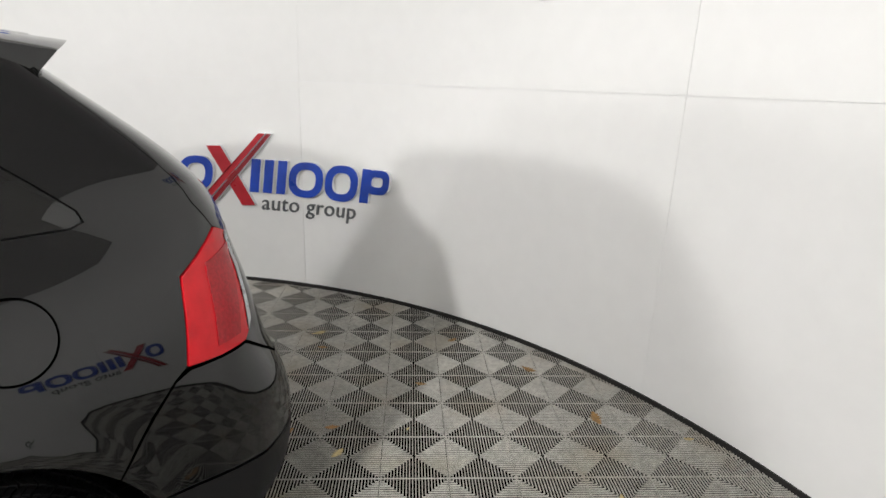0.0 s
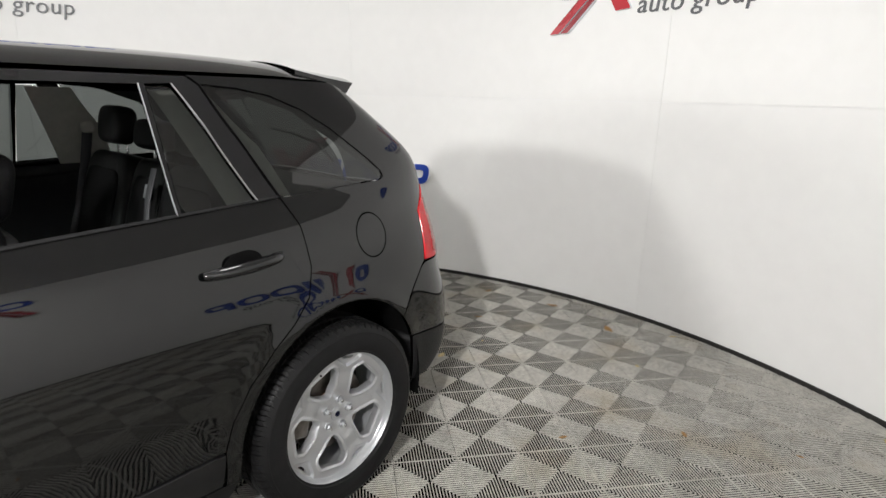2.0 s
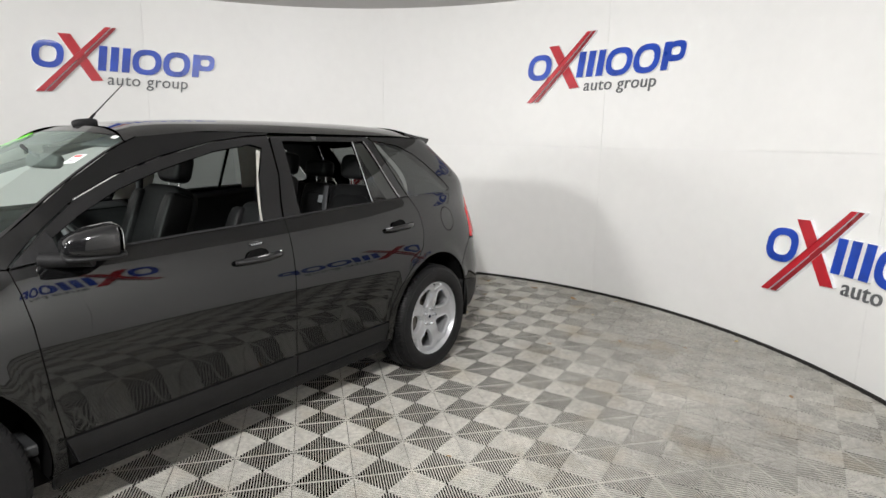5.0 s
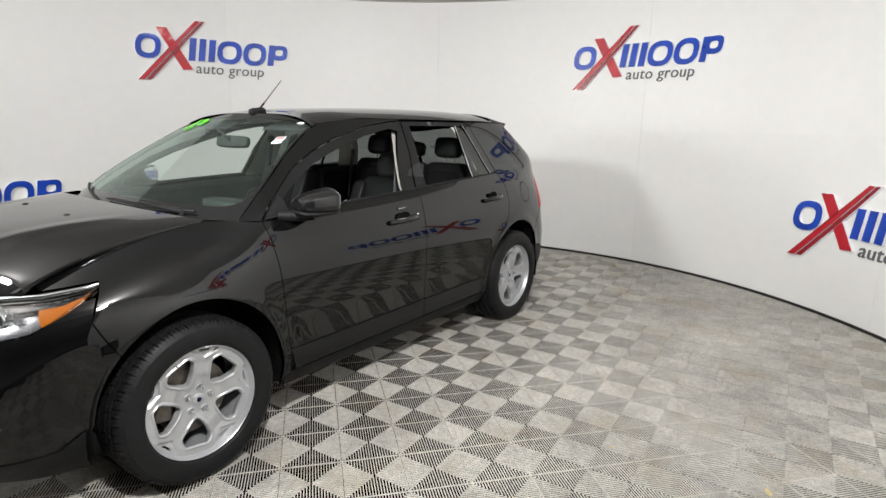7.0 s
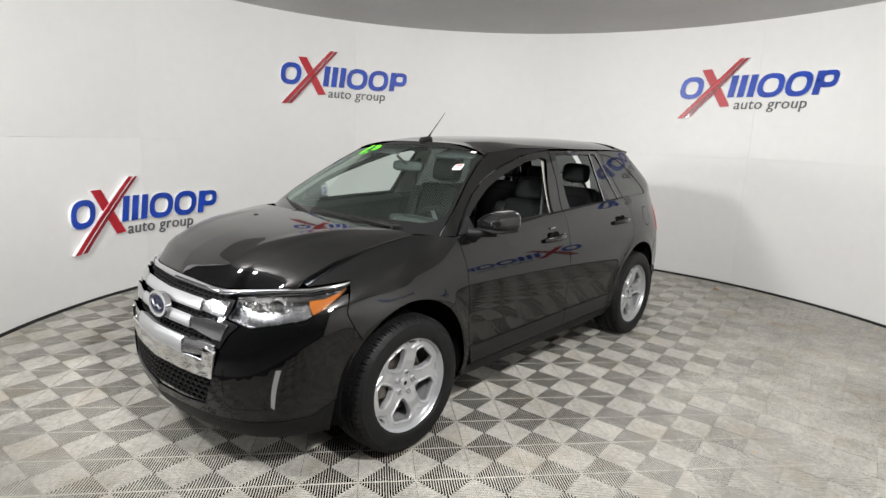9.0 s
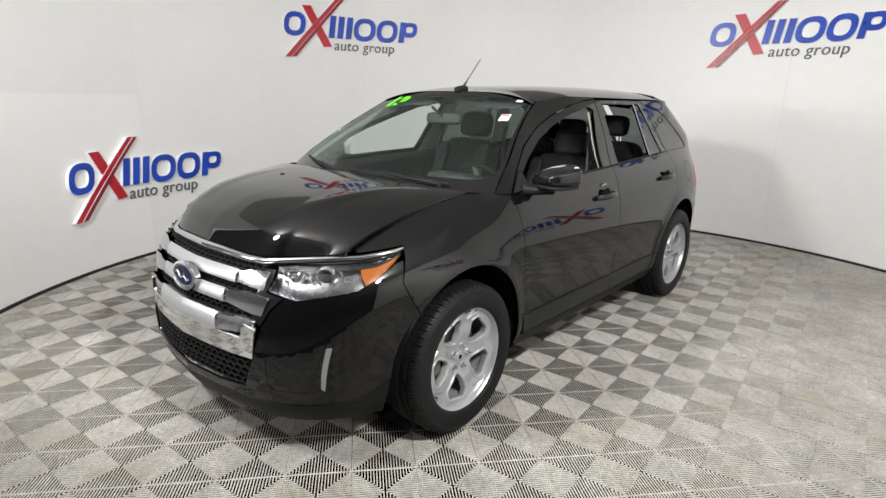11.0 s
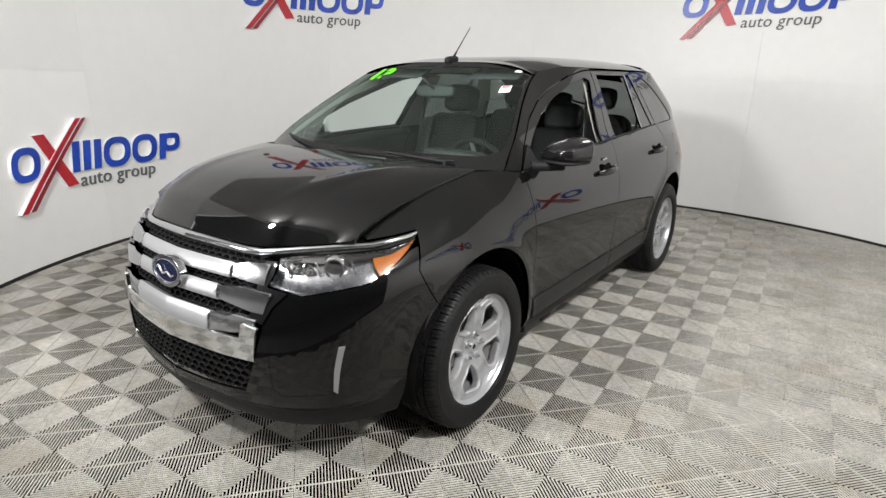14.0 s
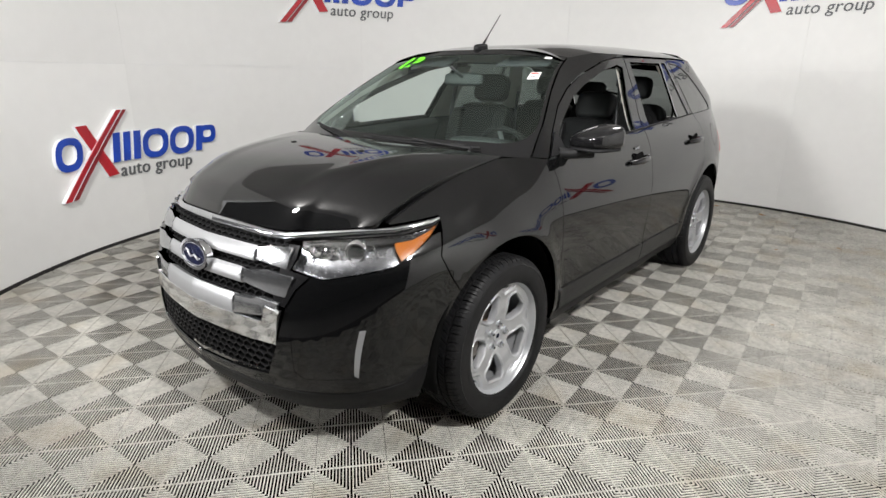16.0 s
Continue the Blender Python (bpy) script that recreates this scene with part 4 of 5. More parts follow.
def bar(z0, z1, mid, end, out=0.012):
    """A rounded grille bar: satin in the middle, flared bright chrome brackets at both ends."""
    zc, h = (z0 + z1) / 2, z1 - z0

    def surface(y, z):
        p = nose(y, z)
        p.x += (0.006 * (1 - min(abs(z - zc) / (h / 2), 1.0) ** 4) + 0.004 * ease(zc - 0.003, zc + 0.003, z)) * (1 - ease(mid, mid + 0.01, abs(y)))
        p.x += (0.16 * (z - zc)) * ease(mid, mid + 0.01, abs(y))
        return p

    part("grille_bar", sheet(surface, rib([(-mid, z0), (mid, z0), (mid, z1), (-mid, z1)], 16), cell=0.016, out=out, depth=0.035, toward=AHEAD), SATIN, car, "satin silver grille bar")
    for s in (1, -1):
        loop = [(s * y, z) for y, z in [(mid + 0.001, z0 + 0.002), *end, (mid + 0.001, z1 - 0.002)]]
        part("bar_end", sheet(surface, rib(loop, 8), cell=0.006, out=out + 0.001, depth=0.035, toward=AHEAD), BRIGHT, car, "bright chrome bar end")


bar(0.812, 0.858, 0.325, [(0.487, 0.802), (0.487, 0.874), (0.395, 0.872), (0.355, 0.860)])
bar(0.727, 0.777, 0.285, [(0.440, 0.708), (0.500, 0.697), (0.528, 0.781), (0.395, 0.790), (0.36, 0.779)])
bar(0.603, 0.676, 0.262, [(0.40, 0.622), (0.470, 0.640), (0.484, 0.682), (0.390, 0.690), (0.36, 0.678)], 0.014)
part("lower_plate", sheet(lambda y, z: nose(y, z) + Vector((0.20 * (z - 0.53), 0, 0)), rib([(-0.478, 0.518), (0.478, 0.518), (0.50, 0.655), (0.44, 0.668), (0.425, 0.604), (-0.425, 0.604), (-0.44, 0.668), (-0.50, 0.655)], 8), cell=0.03, out=0.002, depth=0.03, toward=AHEAD), CHROME, car, "mirror-bright chrome lower plate")
part("grille_back", sheet(nose, rib([(-0.53, 0.66), (0.53, 0.66), (0.56, 0.80), (0.52, 0.905), (-0.52, 0.905), (-0.56, 0.80)], 8), cell=0.05, out=-0.035, depth=0, toward=AHEAD), VOID, car, "black grille backing")
part("grille_back", sheet(nose, rib([(-0.47, 0.37), (0.47, 0.37), (0.49, 0.53), (-0.49, 0.53)], 8), cell=0.05, out=-0.035, depth=0, toward=AHEAD), VOID, car, "black grille backing")


def mesh_screen(z0, z1, reach, rows, pitch):
    """A honeycomb of thin bars between two heights."""
    bm = bmesh.new()
    dz = (z1 - z0) / rows
    for r in range(rows + 1):
        k, y, pts = 0, -reach, []
        while y <= reach:
            z = z0 + r * dz + (0.24 * dz if (k + r) % 2 else -0.24 * dz)
            p = nose(y, min(max(z, z0), z1))
            pts.append(p + Vector((-0.012, 0, 0)))
            y, k = y + pitch, k + 1
        for a, b in zip(pts, pts[1:]):
            add_bar(bm, a, b, 0.0042)
        if r < rows:
            for i, a in enumerate(pts):
                if (i + r) % 2:
                    add_bar(bm, a, nose(a.y, min(a.z + 0.52 * dz, z1)) + Vector((-0.012, 0, 0)), 0.0042)
    return bm


def add_bar(bm, a, b, w):
    d = (b - a).normalized()
    n = Vector((1, 0, 0))
    s = d.cross(n).normalized() * w * 0.5
    f, k = n * 0.003, n * -0.012
    vs = [bm.verts.new(p + q) for p in (a, b) for q in (s + f, -s + f, -s + k, s + k)]
    for q in ((0, 1, 5, 4), (1, 2, 6, 5), (3, 0, 4, 7)):
        bm.faces.new([vs[i] for i in q])


for z0, z1, reach, rows in ((0.856, 0.892, 0.46, 2), (0.775, 0.814, 0.45, 2), (0.674, 0.729, 0.43, 2), (0.385, 0.520, 0.455, 5)):
    part("grille_mesh", mesh_screen(z0, z1, reach, rows, 0.021), TRIM, car, "black honeycomb mesh")
STRIP = [("f", 0.0, 0.901), ("f", 0.25, 0.898), ("f", 0.407, 0.896), ("f", 0.476, 0.903), ("f", 0.56, 0.909), ("f", 0.657, 0.916), (1.867, 0.929), (1.768, 0.947), (1.731, 0.963), (1.731, 0.971), (1.77, 0.966), (1.85, 0.955), (1.945, 0.941), ("f", 0.53, 0.926), ("f", 0.43, 0.914), ("f", 0.25, 0.920), ("f", 0.0, 0.925)]
STRIP_MID = [("f", 0.0, 0.913), ("f", 0.12, 0.912), ("f", 0.25, 0.909), ("f", 0.34, 0.906), ("f", 0.42, 0.906), ("f", 0.48, 0.912), ("f", 0.56, 0.921), ("f", 0.64, 0.929), (1.90, 0.937), (1.83, 0.948), (1.77, 0.957), (1.735, 0.966)]
both("strip_bed", STRIP, GLOSS, label="black strip under the bonnet edge", gap=0.0, out=-0.004, depth=0.02, cell=0.02)
for s in (1, -1):
    mids = [body(*(at_side(*p) if len(p) == 2 else at_end(p[1], p[2]))) for p in STRIP_MID]
    mids = [Vector((p.x + 0.001, s * p.y * 1.001, p.z)) for p in mids]
    part("chrome_strip", tube(mids, [0.0175, 0.0175, 0.0165, 0.0155, 0.0145, 0.0135, 0.0125, 0.0115, 0.0105, 0.0095, 0.0085, 0.005], 14), BRIGHT, car, "chrome strip under the bonnet edge")
both("grille_cheek", [("f", 0.455, 0.882), ("f", 0.50, 0.882), ("f", 0.503, 0.80), ("f", 0.585, 0.788), ("f", 0.54, 0.735), ("f", 0.507, 0.665), ("f", 0.45, 0.68), ("f", 0.46, 0.80)], GLOSS, label="gloss black grille side", gap=0.001, out=0.006, depth=0.04)


def oval(name, rx, rz, depth, mat, x, z, parent, label, inner=None):
    loop = [(rx * math.cos(2 * math.pi * i / 48), rz * math.sin(2 * math.pi * i / 48)) for i in range(48)]
    holes = [[(p[0] * inner, p[1] * (1 - (1 - inner) * rx / rz)) for p in loop]] if inner else []
    bm = extruded([loop], depth, holes)
    bmesh.ops.bevel(bm, geom=[e for e in bm.edges if len(e.link_faces) == 2 and e.calc_face_angle(0) > 1], offset=0.002, segments=2, affect="EDGES")
    bmesh.ops.transform(bm, matrix=pose(x, 0, z, 90, 0, 90) @ pose(0, 0, 0, -8), verts=bm.verts)
    return part(name, sharp(bm, 40), mat, parent, label)


badge = oval("badge", 0.098, 0.053, 0.022, BADGE, 2.294, 0.782, car, "dark blue oval badge")
oval("badge_ring", 0.110, 0.064, 0.030, CHROME, 2.290, 0.782, badge, "chrome ring", 0.86)
oval("badge_line", 0.091, 0.046, 0.0245, SATIN, 2.294, 0.782, badge, "fine silver line", 0.965)

mark = tube([(2.3235 - 0.14 * (z - 0.782), y, z) for y, z in [(-0.060, 0.792), (-0.048, 0.801), (-0.036, 0.796), (-0.026, 0.782), (-0.012, 0.774), (0.004, 0.780), (0.018, 0.786), (0.032, 0.780), (0.046, 0.771), (0.060, 0.778)]], 0.0042, 8)
part("badge_mark", mark, SATIN, badge, "raised silver wave")
# inside the headlamps
def lamp_spot(side, y, z, inset):
    """A frame whose y axis looks out of the lamp, set in from the surface of the nose."""
    e = 0.004
    p = body(*at_end(y, z))
    along = body(*at_end(y + e, z)) - body(*at_end(y - e, z))
    out = Vector((-along.y, along.x, 0)).normalized()
    out = out if out.x > 0 else -out
    p -= out * inset
    return pose(p.x, side * p.y, p.z, 0, 0, side * math.degrees(math.atan2(out.y, out.x)) - 90)


for s, lamp_part in ((1, headlamp[0]), (-1, headlamp[1])):
    m = lamp_spot(s, 0.690, 0.866, 0.024)
    for name, prof, mat, label in (
        ("projector_ring", [(0.030, -0.002), (0.032, 0.008), (0.038, 0.008), (0.042, 0.002), (0.046, -0.010), (0.047, -0.03)], CHROME, "chrome projector ring"),
        ("projector_lens", [(0.0001, 0.008), (0.012, 0.0065), (0.022, 0.003), (0.030, -0.004), (0.031, -0.02)], GLOSS, "dark projector lens"),
    ):
        bm = lathe(prof, 40)
        bmesh.ops.transform(bm, matrix=m, verts=bm.verts)
        part(name, bm, mat, lamp_part, label)
    for y, z in ((0.575, 0.864), (0.615, 0.862)):
        bm = lathe([(0.0001, -0.020), (0.012, -0.014), (0.019, -0.002), (0.022, 0.006), (0.025, 0.004)], 32)
        bmesh.ops.transform(bm, matrix=lamp_spot(s, y, z, 0.020), verts=bm.verts)
        part("reflector", bm, CHROME, lamp_part, "small silver bowl")
    for y, z, tall in ((0.643, 0.864, 0.055), (0.548, 0.858, 0.06), (0.742, 0.872, 0.05)):
        part("lamp_fin", box((0.006, 0.028, tall), lamp_spot(s, y, z, 0.022) @ pose(0, 0, 0, 0, s * 14, 0), 0.002), BRIGHT, lamp_part, "silver divider fin")
both("lamp_brow", [(1.775, 0.938), (1.80, 0.932), (1.867, 0.911), ("f", 0.72, 0.897), ("f", 0.657, 0.892), ("f", 0.56, 0.886), ("f", 0.505, 0.880), ("f", 0.495, 0.898), ("f", 0.56, 0.906), ("f", 0.657, 0.913), (1.867, 0.926)], GLOSS, headlamp, "black brow along the upper edge", gap=0.0, out=-0.010, depth=0.012, cell=0.02)
both("clear_edge", [(-2.036, 1.145), (-2.055, 1.05), (-2.055, 0.905), (-2.036, 0.885), (-2.040, 1.05), (-2.022, 1.14)], SILVER, tail_lamp, "clear strip along the edge", gap=0.0, out=0.0065, depth=0.003, cell=0.02)
both("tail_bar", [(-1.93, 1.10), (-1.92, 0.90), (-2.0, 0.895), (-2.03, 1.12)], RED_DEEP, tail_lamp, "darker ribbed red field", gap=0.0, out=0.0065, depth=0.003, cell=0.02)

# ---- outer trim ----
both("belt_strip", [(0.90, 1.132)] + BELT_LINE[1:] + [(-0.155, 1.190), (0.0, 1.184), (0.35, 1.173), (0.70, 1.158), (0.90, 1.143)], TRIM, front_door, "black belt strip", gap=0.001, out=0.002, depth=0.02)
both("belt_strip", BELT_REAR + [(-1.172, 1.230), (-0.85, 1.217), (-0.5, 1.205), (-0.155, 1.190)], TRIM, rear_door, "black belt strip", gap=0.001, out=0.002, depth=0.02)
both("mirror_sail", [(1.022, 1.128), (0.955, 1.186), (0.89, 1.232), (0.872, 1.205), (0.868, 1.140)], TRIM, front_door, "black mirror sail", gap=0.001, out=0.006, depth=0.02)
both("glass_strip", [(-0.934, 1.578), (-1.094, 1.224), (-1.0972, 1.224), (-0.9372, 1.578)], SATIN, rear_door, "thin bright edge strip", gap=0.0, out=0.003, depth=0.006)
both("glass_strip", [(-0.838, 1.575), (-0.834, 1.212), (-0.8365, 1.212), (-0.8405, 1.575)], SATIN, rear_door, "thin bright edge strip", gap=0.0, out=0.003, depth=0.006)
both("glass_strip", [(-0.094, 1.40), (-0.032, 1.19), (-0.0355, 1.19), (-0.0975, 1.40)], CLAD, front_door, "thin dark edge strip", gap=0.0, out=0.003, depth=0.006)
both("mud_flap", [(-1.735, 0.56), (-1.745, 0.22), (-1.77, 0.205), (-1.82, 0.215), (-1.835, 0.40), (-1.82, 0.56)], TRIM, label="black mud flap", gap=0.0, out=-0.01, depth=0.14)


def handles(x, z, doors):
    for s, door in ((1, doors[0]), (-1, doors[1])):
        y = half_width(x, z)
        # the door has no dent here: a flat black disc paints the hollow's shade
        cup = [(0.066 * math.cos(2 * math.pi * i / 32), 0.050 * math.sin(2 * math.pi * i / 32)) for i in range(32)]
        bm = extruded([cup], 0.002)
        bmesh.ops.transform(bm, matrix=pose(x, s * (y - 0.0005), z, 90 + 12, 0, 0 if s < 0 else 180), verts=bm.verts)
        part("handle_cup_shade", sharp(bm), VOID, door, "flat black disc standing for the shaded handle hollow")
        pts = []
        for i in range(13):
            t = i / 12
            px = x + 0.128 - 0.256 * t
            bow = math.sin(math.pi * t) ** 0.6
            pts.append((px, s * (half_width(px, z) + 0.010 + 0.030 * bow), z - 0.005 * (1 - 2 * t) + 0.003 * bow))
        bm = tube(pts, [0.012 + 0.007 * math.sin(math.pi * i / 12) ** 0.5 for i in range(13)], 14)
        part("door_handle", bm, GLOSS, door, "gloss black pull handle")
        bm = box((0.03, 0.02, 0.028), pose(x - 0.122, s * (half_width(x - 0.122, z) + 0.006), z + 0.005), 0.006)
        part("handle_pad", bm, GLOSS, door)


handles(0.062, 1.020, front_door)
handles(-0.978, 1.052, rear_door)
lock = lathe([(0.0001, 0.003), (0.008, 0.003), (0.010, 0.0)], 20)
bmesh.ops.transform(lock, matrix=pose(-0.062, half_width(-0.06, 1.03) + 0.016, 1.032), verts=lock.verts)
part("key_lock", lock, CHROME, front_door[0], "small chrome lock")
keypad = part("keypad", box((0.078, 0.008, 0.017), pose(0.055, half_width(0.055, 1.088) + 0.001, 1.088, 14, 3, 0), 0.003), GLOSS, front_door[0], "black keypad strip")
for i in range(5):
    part("key", box((0.009, 0.004, 0.008), pose(0.029 + 0.013 * i, half_width(0.055, 1.088) + 0.0055, 1.0868 - 0.0007 * i, 14), 0.001), SATIN, keypad, "pale key")


def rounded_blob(half, e=0.45, rows=18, cols=28):
    """A box with very round edges."""
    verts, faces = [], []

    def f(v, p):
        return math.copysign(abs(v) ** p, v)

    for i in range(rows + 1):
        a = -math.pi / 2 + math.pi * i / rows
        for j in range(cols):
            b = 2 * math.pi * j / cols
            verts.append(Vector((half[0] * f(math.cos(a), e) * f(math.cos(b), e), half[1] * f(math.cos(a), e) * f(math.sin(b), e), half[2] * f(math.sin(a), e))))
    for i in range(rows):
        for j in range(cols):
            k = (j + 1) % cols
            faces.append((i * cols + j, i * cols + k, (i + 1) * cols + k, (i + 1) * cols + j))
    bm = bmesh.new()
    vs = [bm.verts.new(v) for v in verts]
    for q in faces:
        bm.faces.new([vs[i] for i in q])
    bmesh.ops.remove_doubles(bm, verts=bm.verts, dist=1e-5)
    for q in bm.faces:
        q.smooth = True
    return bm


for s, door in ((1, front_door[0]), (-1, front_door[1])):
    # the one on the far side is folded back against its window
    turn = Matrix() if s > 0 else pose(0.82, -0.90, 0) @ pose(0, 0, 0, 0, 0, -66) @ pose(-0.82, 0.90, 0)
    bm = rounded_blob((0.108, 0.122, 0.062), 0.54, 24, 36)
    for v in bm.verts:
        t, inner = (v.co.x + 0.108) / 0.216, max(-v.co.y * s / 0.122, 0)
        v.co.z = v.co.z * (1 - 0.42 * t * t) * (1 - 0.42 * inner**2) - 0.016 * inner - 0.016 * t * t
        v.co.y *= 1 - 0.16 * t * t
        if v.co.x < -0.06:
            v.co.x = -0.06 + 0.25 * (v.co.x + 0.06)
    bmesh.ops.transform(bm, matrix=turn @ pose(0.795, s * 0.995, 1.216, 0, 0, s * -14), verts=bm.verts)
    housing = part("side_mirror", bm, GLOSS, door, "gloss black door mirror")
    bm = rounded_blob((0.100, 0.108, 0.012), 0.5)
    bmesh.ops.transform(bm, matrix=turn @ pose(0.797, s * 0.990, 1.160, 0, 0, s * -14), verts=bm.verts)
    part("mirror_foot", bm, TRIM, housing, "black underside")
    part("mirror_arm", tube([turn @ Vector((0.80, s * 0.98, 1.146)), (0.87, s * 0.92, 1.136), (0.93, s * 0.87, 1.140)], [0.034, 0.026, 0.028], 12), TRIM, housing, "black mounting arm")
    bm = rounded_blob((0.004, 0.100, 0.048), 0.5)
    bmesh.ops.transform(bm, matrix=turn @ pose(0.719, s * 1.012, 1.213, 0, 0, s * -14), verts=bm.verts)
    part("mirror_glass", bm, CHROME, housing, "mirror glass")

# roof spoiler
verts, faces, nx, ny = [], [], 8, 40
for side in (0, 1):
    for i in range(nx + 1):
        for j in range(ny + 1):
            b = -1 + 2 * j / ny
            y = b * 0.575
            x0, x1 = -1.44, -1.81 + 0.09 * abs(b) ** 2.6
            t = i / nx
            x = x0 + (x1 - x0 + (0.05 if side else 0.0) * t) * t
            top = 1.682 - 0.050 * t - 0.040 * abs(b) ** 3.5 + 0.010 * t * t
            verts.append((x, y, top if side == 0 else top - 0.014 - 0.068 * math.sin(math.pi * (0.15 + 0.62 * t))))
off = (nx + 1) * (ny + 1)
for i in range(nx):
    for j in range(ny):
        k = i * (ny + 1) + j
        faces.append((k, k + 1, k + ny + 2, k + ny + 1))
        faces.append((off + k, off + k + ny + 1, off + k + ny + 2, off + k + 1))
for i in range(nx):
    for j in (0, ny):
        k = i * (ny + 1) + j
        q = (k, k + ny + 1, off + k + ny + 1, off + k)
        faces.append(q if j == 0 else q[::-1])
for j in range(ny):
    k = nx * (ny + 1) + j
    faces.append((k, k + 1, off + k + 1, off + k))
bm = bmesh.new()
vs = [bm.verts.new(v) for v in verts]
for q in faces:
    bm.faces.new([vs[i] for i in q])
bmesh.ops.recalc_face_normals(bm, faces=bm.faces)
part("spoiler", sharp(bm, 38), PAINT, car, "black roof spoiler")
part("rear_wiper", tube([(-2.07, 0.0, 1.20), (-2.01, -0.05, 1.30), (-1.99, -0.25, 1.345), (-1.97, -0.44, 1.36)], [0.012, 0.01, 0.008, 0.004], 8), TRIM, car, "black rear wiper")

# aerial
bm = rounded_blob((0.06, 0.024, 0.022), 0.7)
for v in bm.verts:
    v.co.z += 0.012 * (1 - v.co.x / 0.06) * 0.5
bmesh.ops.translate(bm, vec=(0.395, 0, 1.642), verts=bm.verts)
aerial = part("aerial", bm, TRIM, car, "black roof aerial with a raked rod")
part("rod", tube([(0.385, 0, 1.65), (0.345, 0, 1.694), (0.34, 0, 1.70), (0.198, 0, 1.848)], [0.008, 0.006, 0.0035, 0.0024], 8), TRIM, aerial)

# cowl, wipers, washer jets
for s in (0,):
    verts, faces = [], []
    for i in range(3):
        for j in range(41):
            b = -1 + 2 * j / 40
            if i == 0:
                p = hood(0.0, b * 0.98) + Vector((0.02, 0, -0.030))
            else:
                p = screen(0.0 if i == 1 else 0.05, b * 0.97) + Vector((0, 0, -0.012 if i == 1 else -0.004))
            verts.append(p)
    for i in range(2):
        for j in range(40):
            k = i * 41 + j
            faces.append((k, k + 1, k + 42, k + 41))
    part("cowl", mesh_of("cowl", verts, faces), TRIM, car, "black plastic cowl")


def on_screen(a, b, lift):
    e = 0.01
    p = screen(a, b)
    n = (screen(a + e, b) - screen(a - e, b)).cross(screen(a, b + e) - screen(a, b - e)).normalized()
    return p + (n if n.z > 0 else -n) * lift


def wiper(b0, b1, a0, a1, pivot):
    blade = [on_screen(a0 + (a1 - a0) * i / 10, b0 + (b1 - b0) * i / 10, 0.014) for i in range(11)]
    w = part("wiper", tube(blade, 0.006, 6), TRIM, car, "black windscreen wiper")
    part("wiper_bridge", tube([p + Vector((0.004, 0, 0.010)) for p in blade[1:10]], 0.004, 6), TRIM, w)
    mid = blade[5] + Vector((0.004, 0, 0.016))
    part("wiper_arm", tube([pivot, pivot + Vector((-0.01, 0, 0.022)), mid], [0.014, 0.010, 0.006], 8), TRIM, w, "tapered black arm")


wiper(-0.80, -0.14, 0.11, 0.03, Vector((1.34, -0.10, 1.135)))
wiper(-0.10, 0.74, 0.06, 0.045, Vector((1.27, 0.60, 1.145)))
for y in (0.245, -0.262):
    bm = rounded_blob((0.014, 0.016, 0.007), 0.8, 8, 12)
    bmesh.ops.translate(bm, vec=(1.61, y, HOOD_C(1.61) - 0.003), verts=bm.verts)
    part("washer_jet", bm, TRIM, car, "small black washer jet")

# prints and stickers on the windscreen
text = bpy.data.curves.new("figures", "FONT")
text.body, text.size, text.offset = "13", 0.12, 0.006
flat = new("figures", text)
bpy.context.view_layer.update()
me = bpy.data.meshes.new_from_object(flat.evaluated_get(bpy.context.evaluated_depsgraph_get()))
bpy.data.objects.remove(flat)
wide = max(v.co.x for v in me.vertices)
for v in me.vertices:
    x, y = v.co.x / wide, v.co.y / 0.085
    v.co = on_screen(0.75 + 0.165 * y, -0.80 + 0.27 * x, 0.007)
me.materials.clear()
part("window_figures", me, GREEN_INK, windscreen, "bright green painted year figures")


def sticker(name, a0, a1, b0, b1, mat, label, parent, lift=0.002):
    n = 5
    verts = [on_screen(a0 + (a1 - a0) * i / n, b0 + (b1 - b0) * j / n, lift) for i in range(n + 1) for j in range(n + 1)]
    faces = [(i * (n + 1) + j, i * (n + 1) + j + 1, (i + 1) * (n + 1) + j + 1, (i + 1) * (n + 1) + j) for i in range(n) for j in range(n)]
    return part(name, mesh_of(name, verts, faces), mat, parent, label)


slip = sticker("sticker", 0.625, 0.70, 0.80, 0.885, PAPER, "white paper sticker with small print", windscreen)
sticker("print_bar", 0.675, 0.692, 0.81, 0.87, RED_INK, "", slip, 0.0028)
sticker("print_bar", 0.645, 0.655, 0.81, 0.86, GREY_INK, "", slip, 0.0028)
sticker("sticker", 0.90, 0.94, 0.82, 0.885, PAPER, "small white sticker", windscreen)

# ---- cabin ----


def cushion(half, at, squash=0.32, bulge=0.0):
    bm = rounded_blob(half, squash, 16, 28)
    bmesh.ops.transform(bm, matrix=at, verts=bm.verts)
    return bm


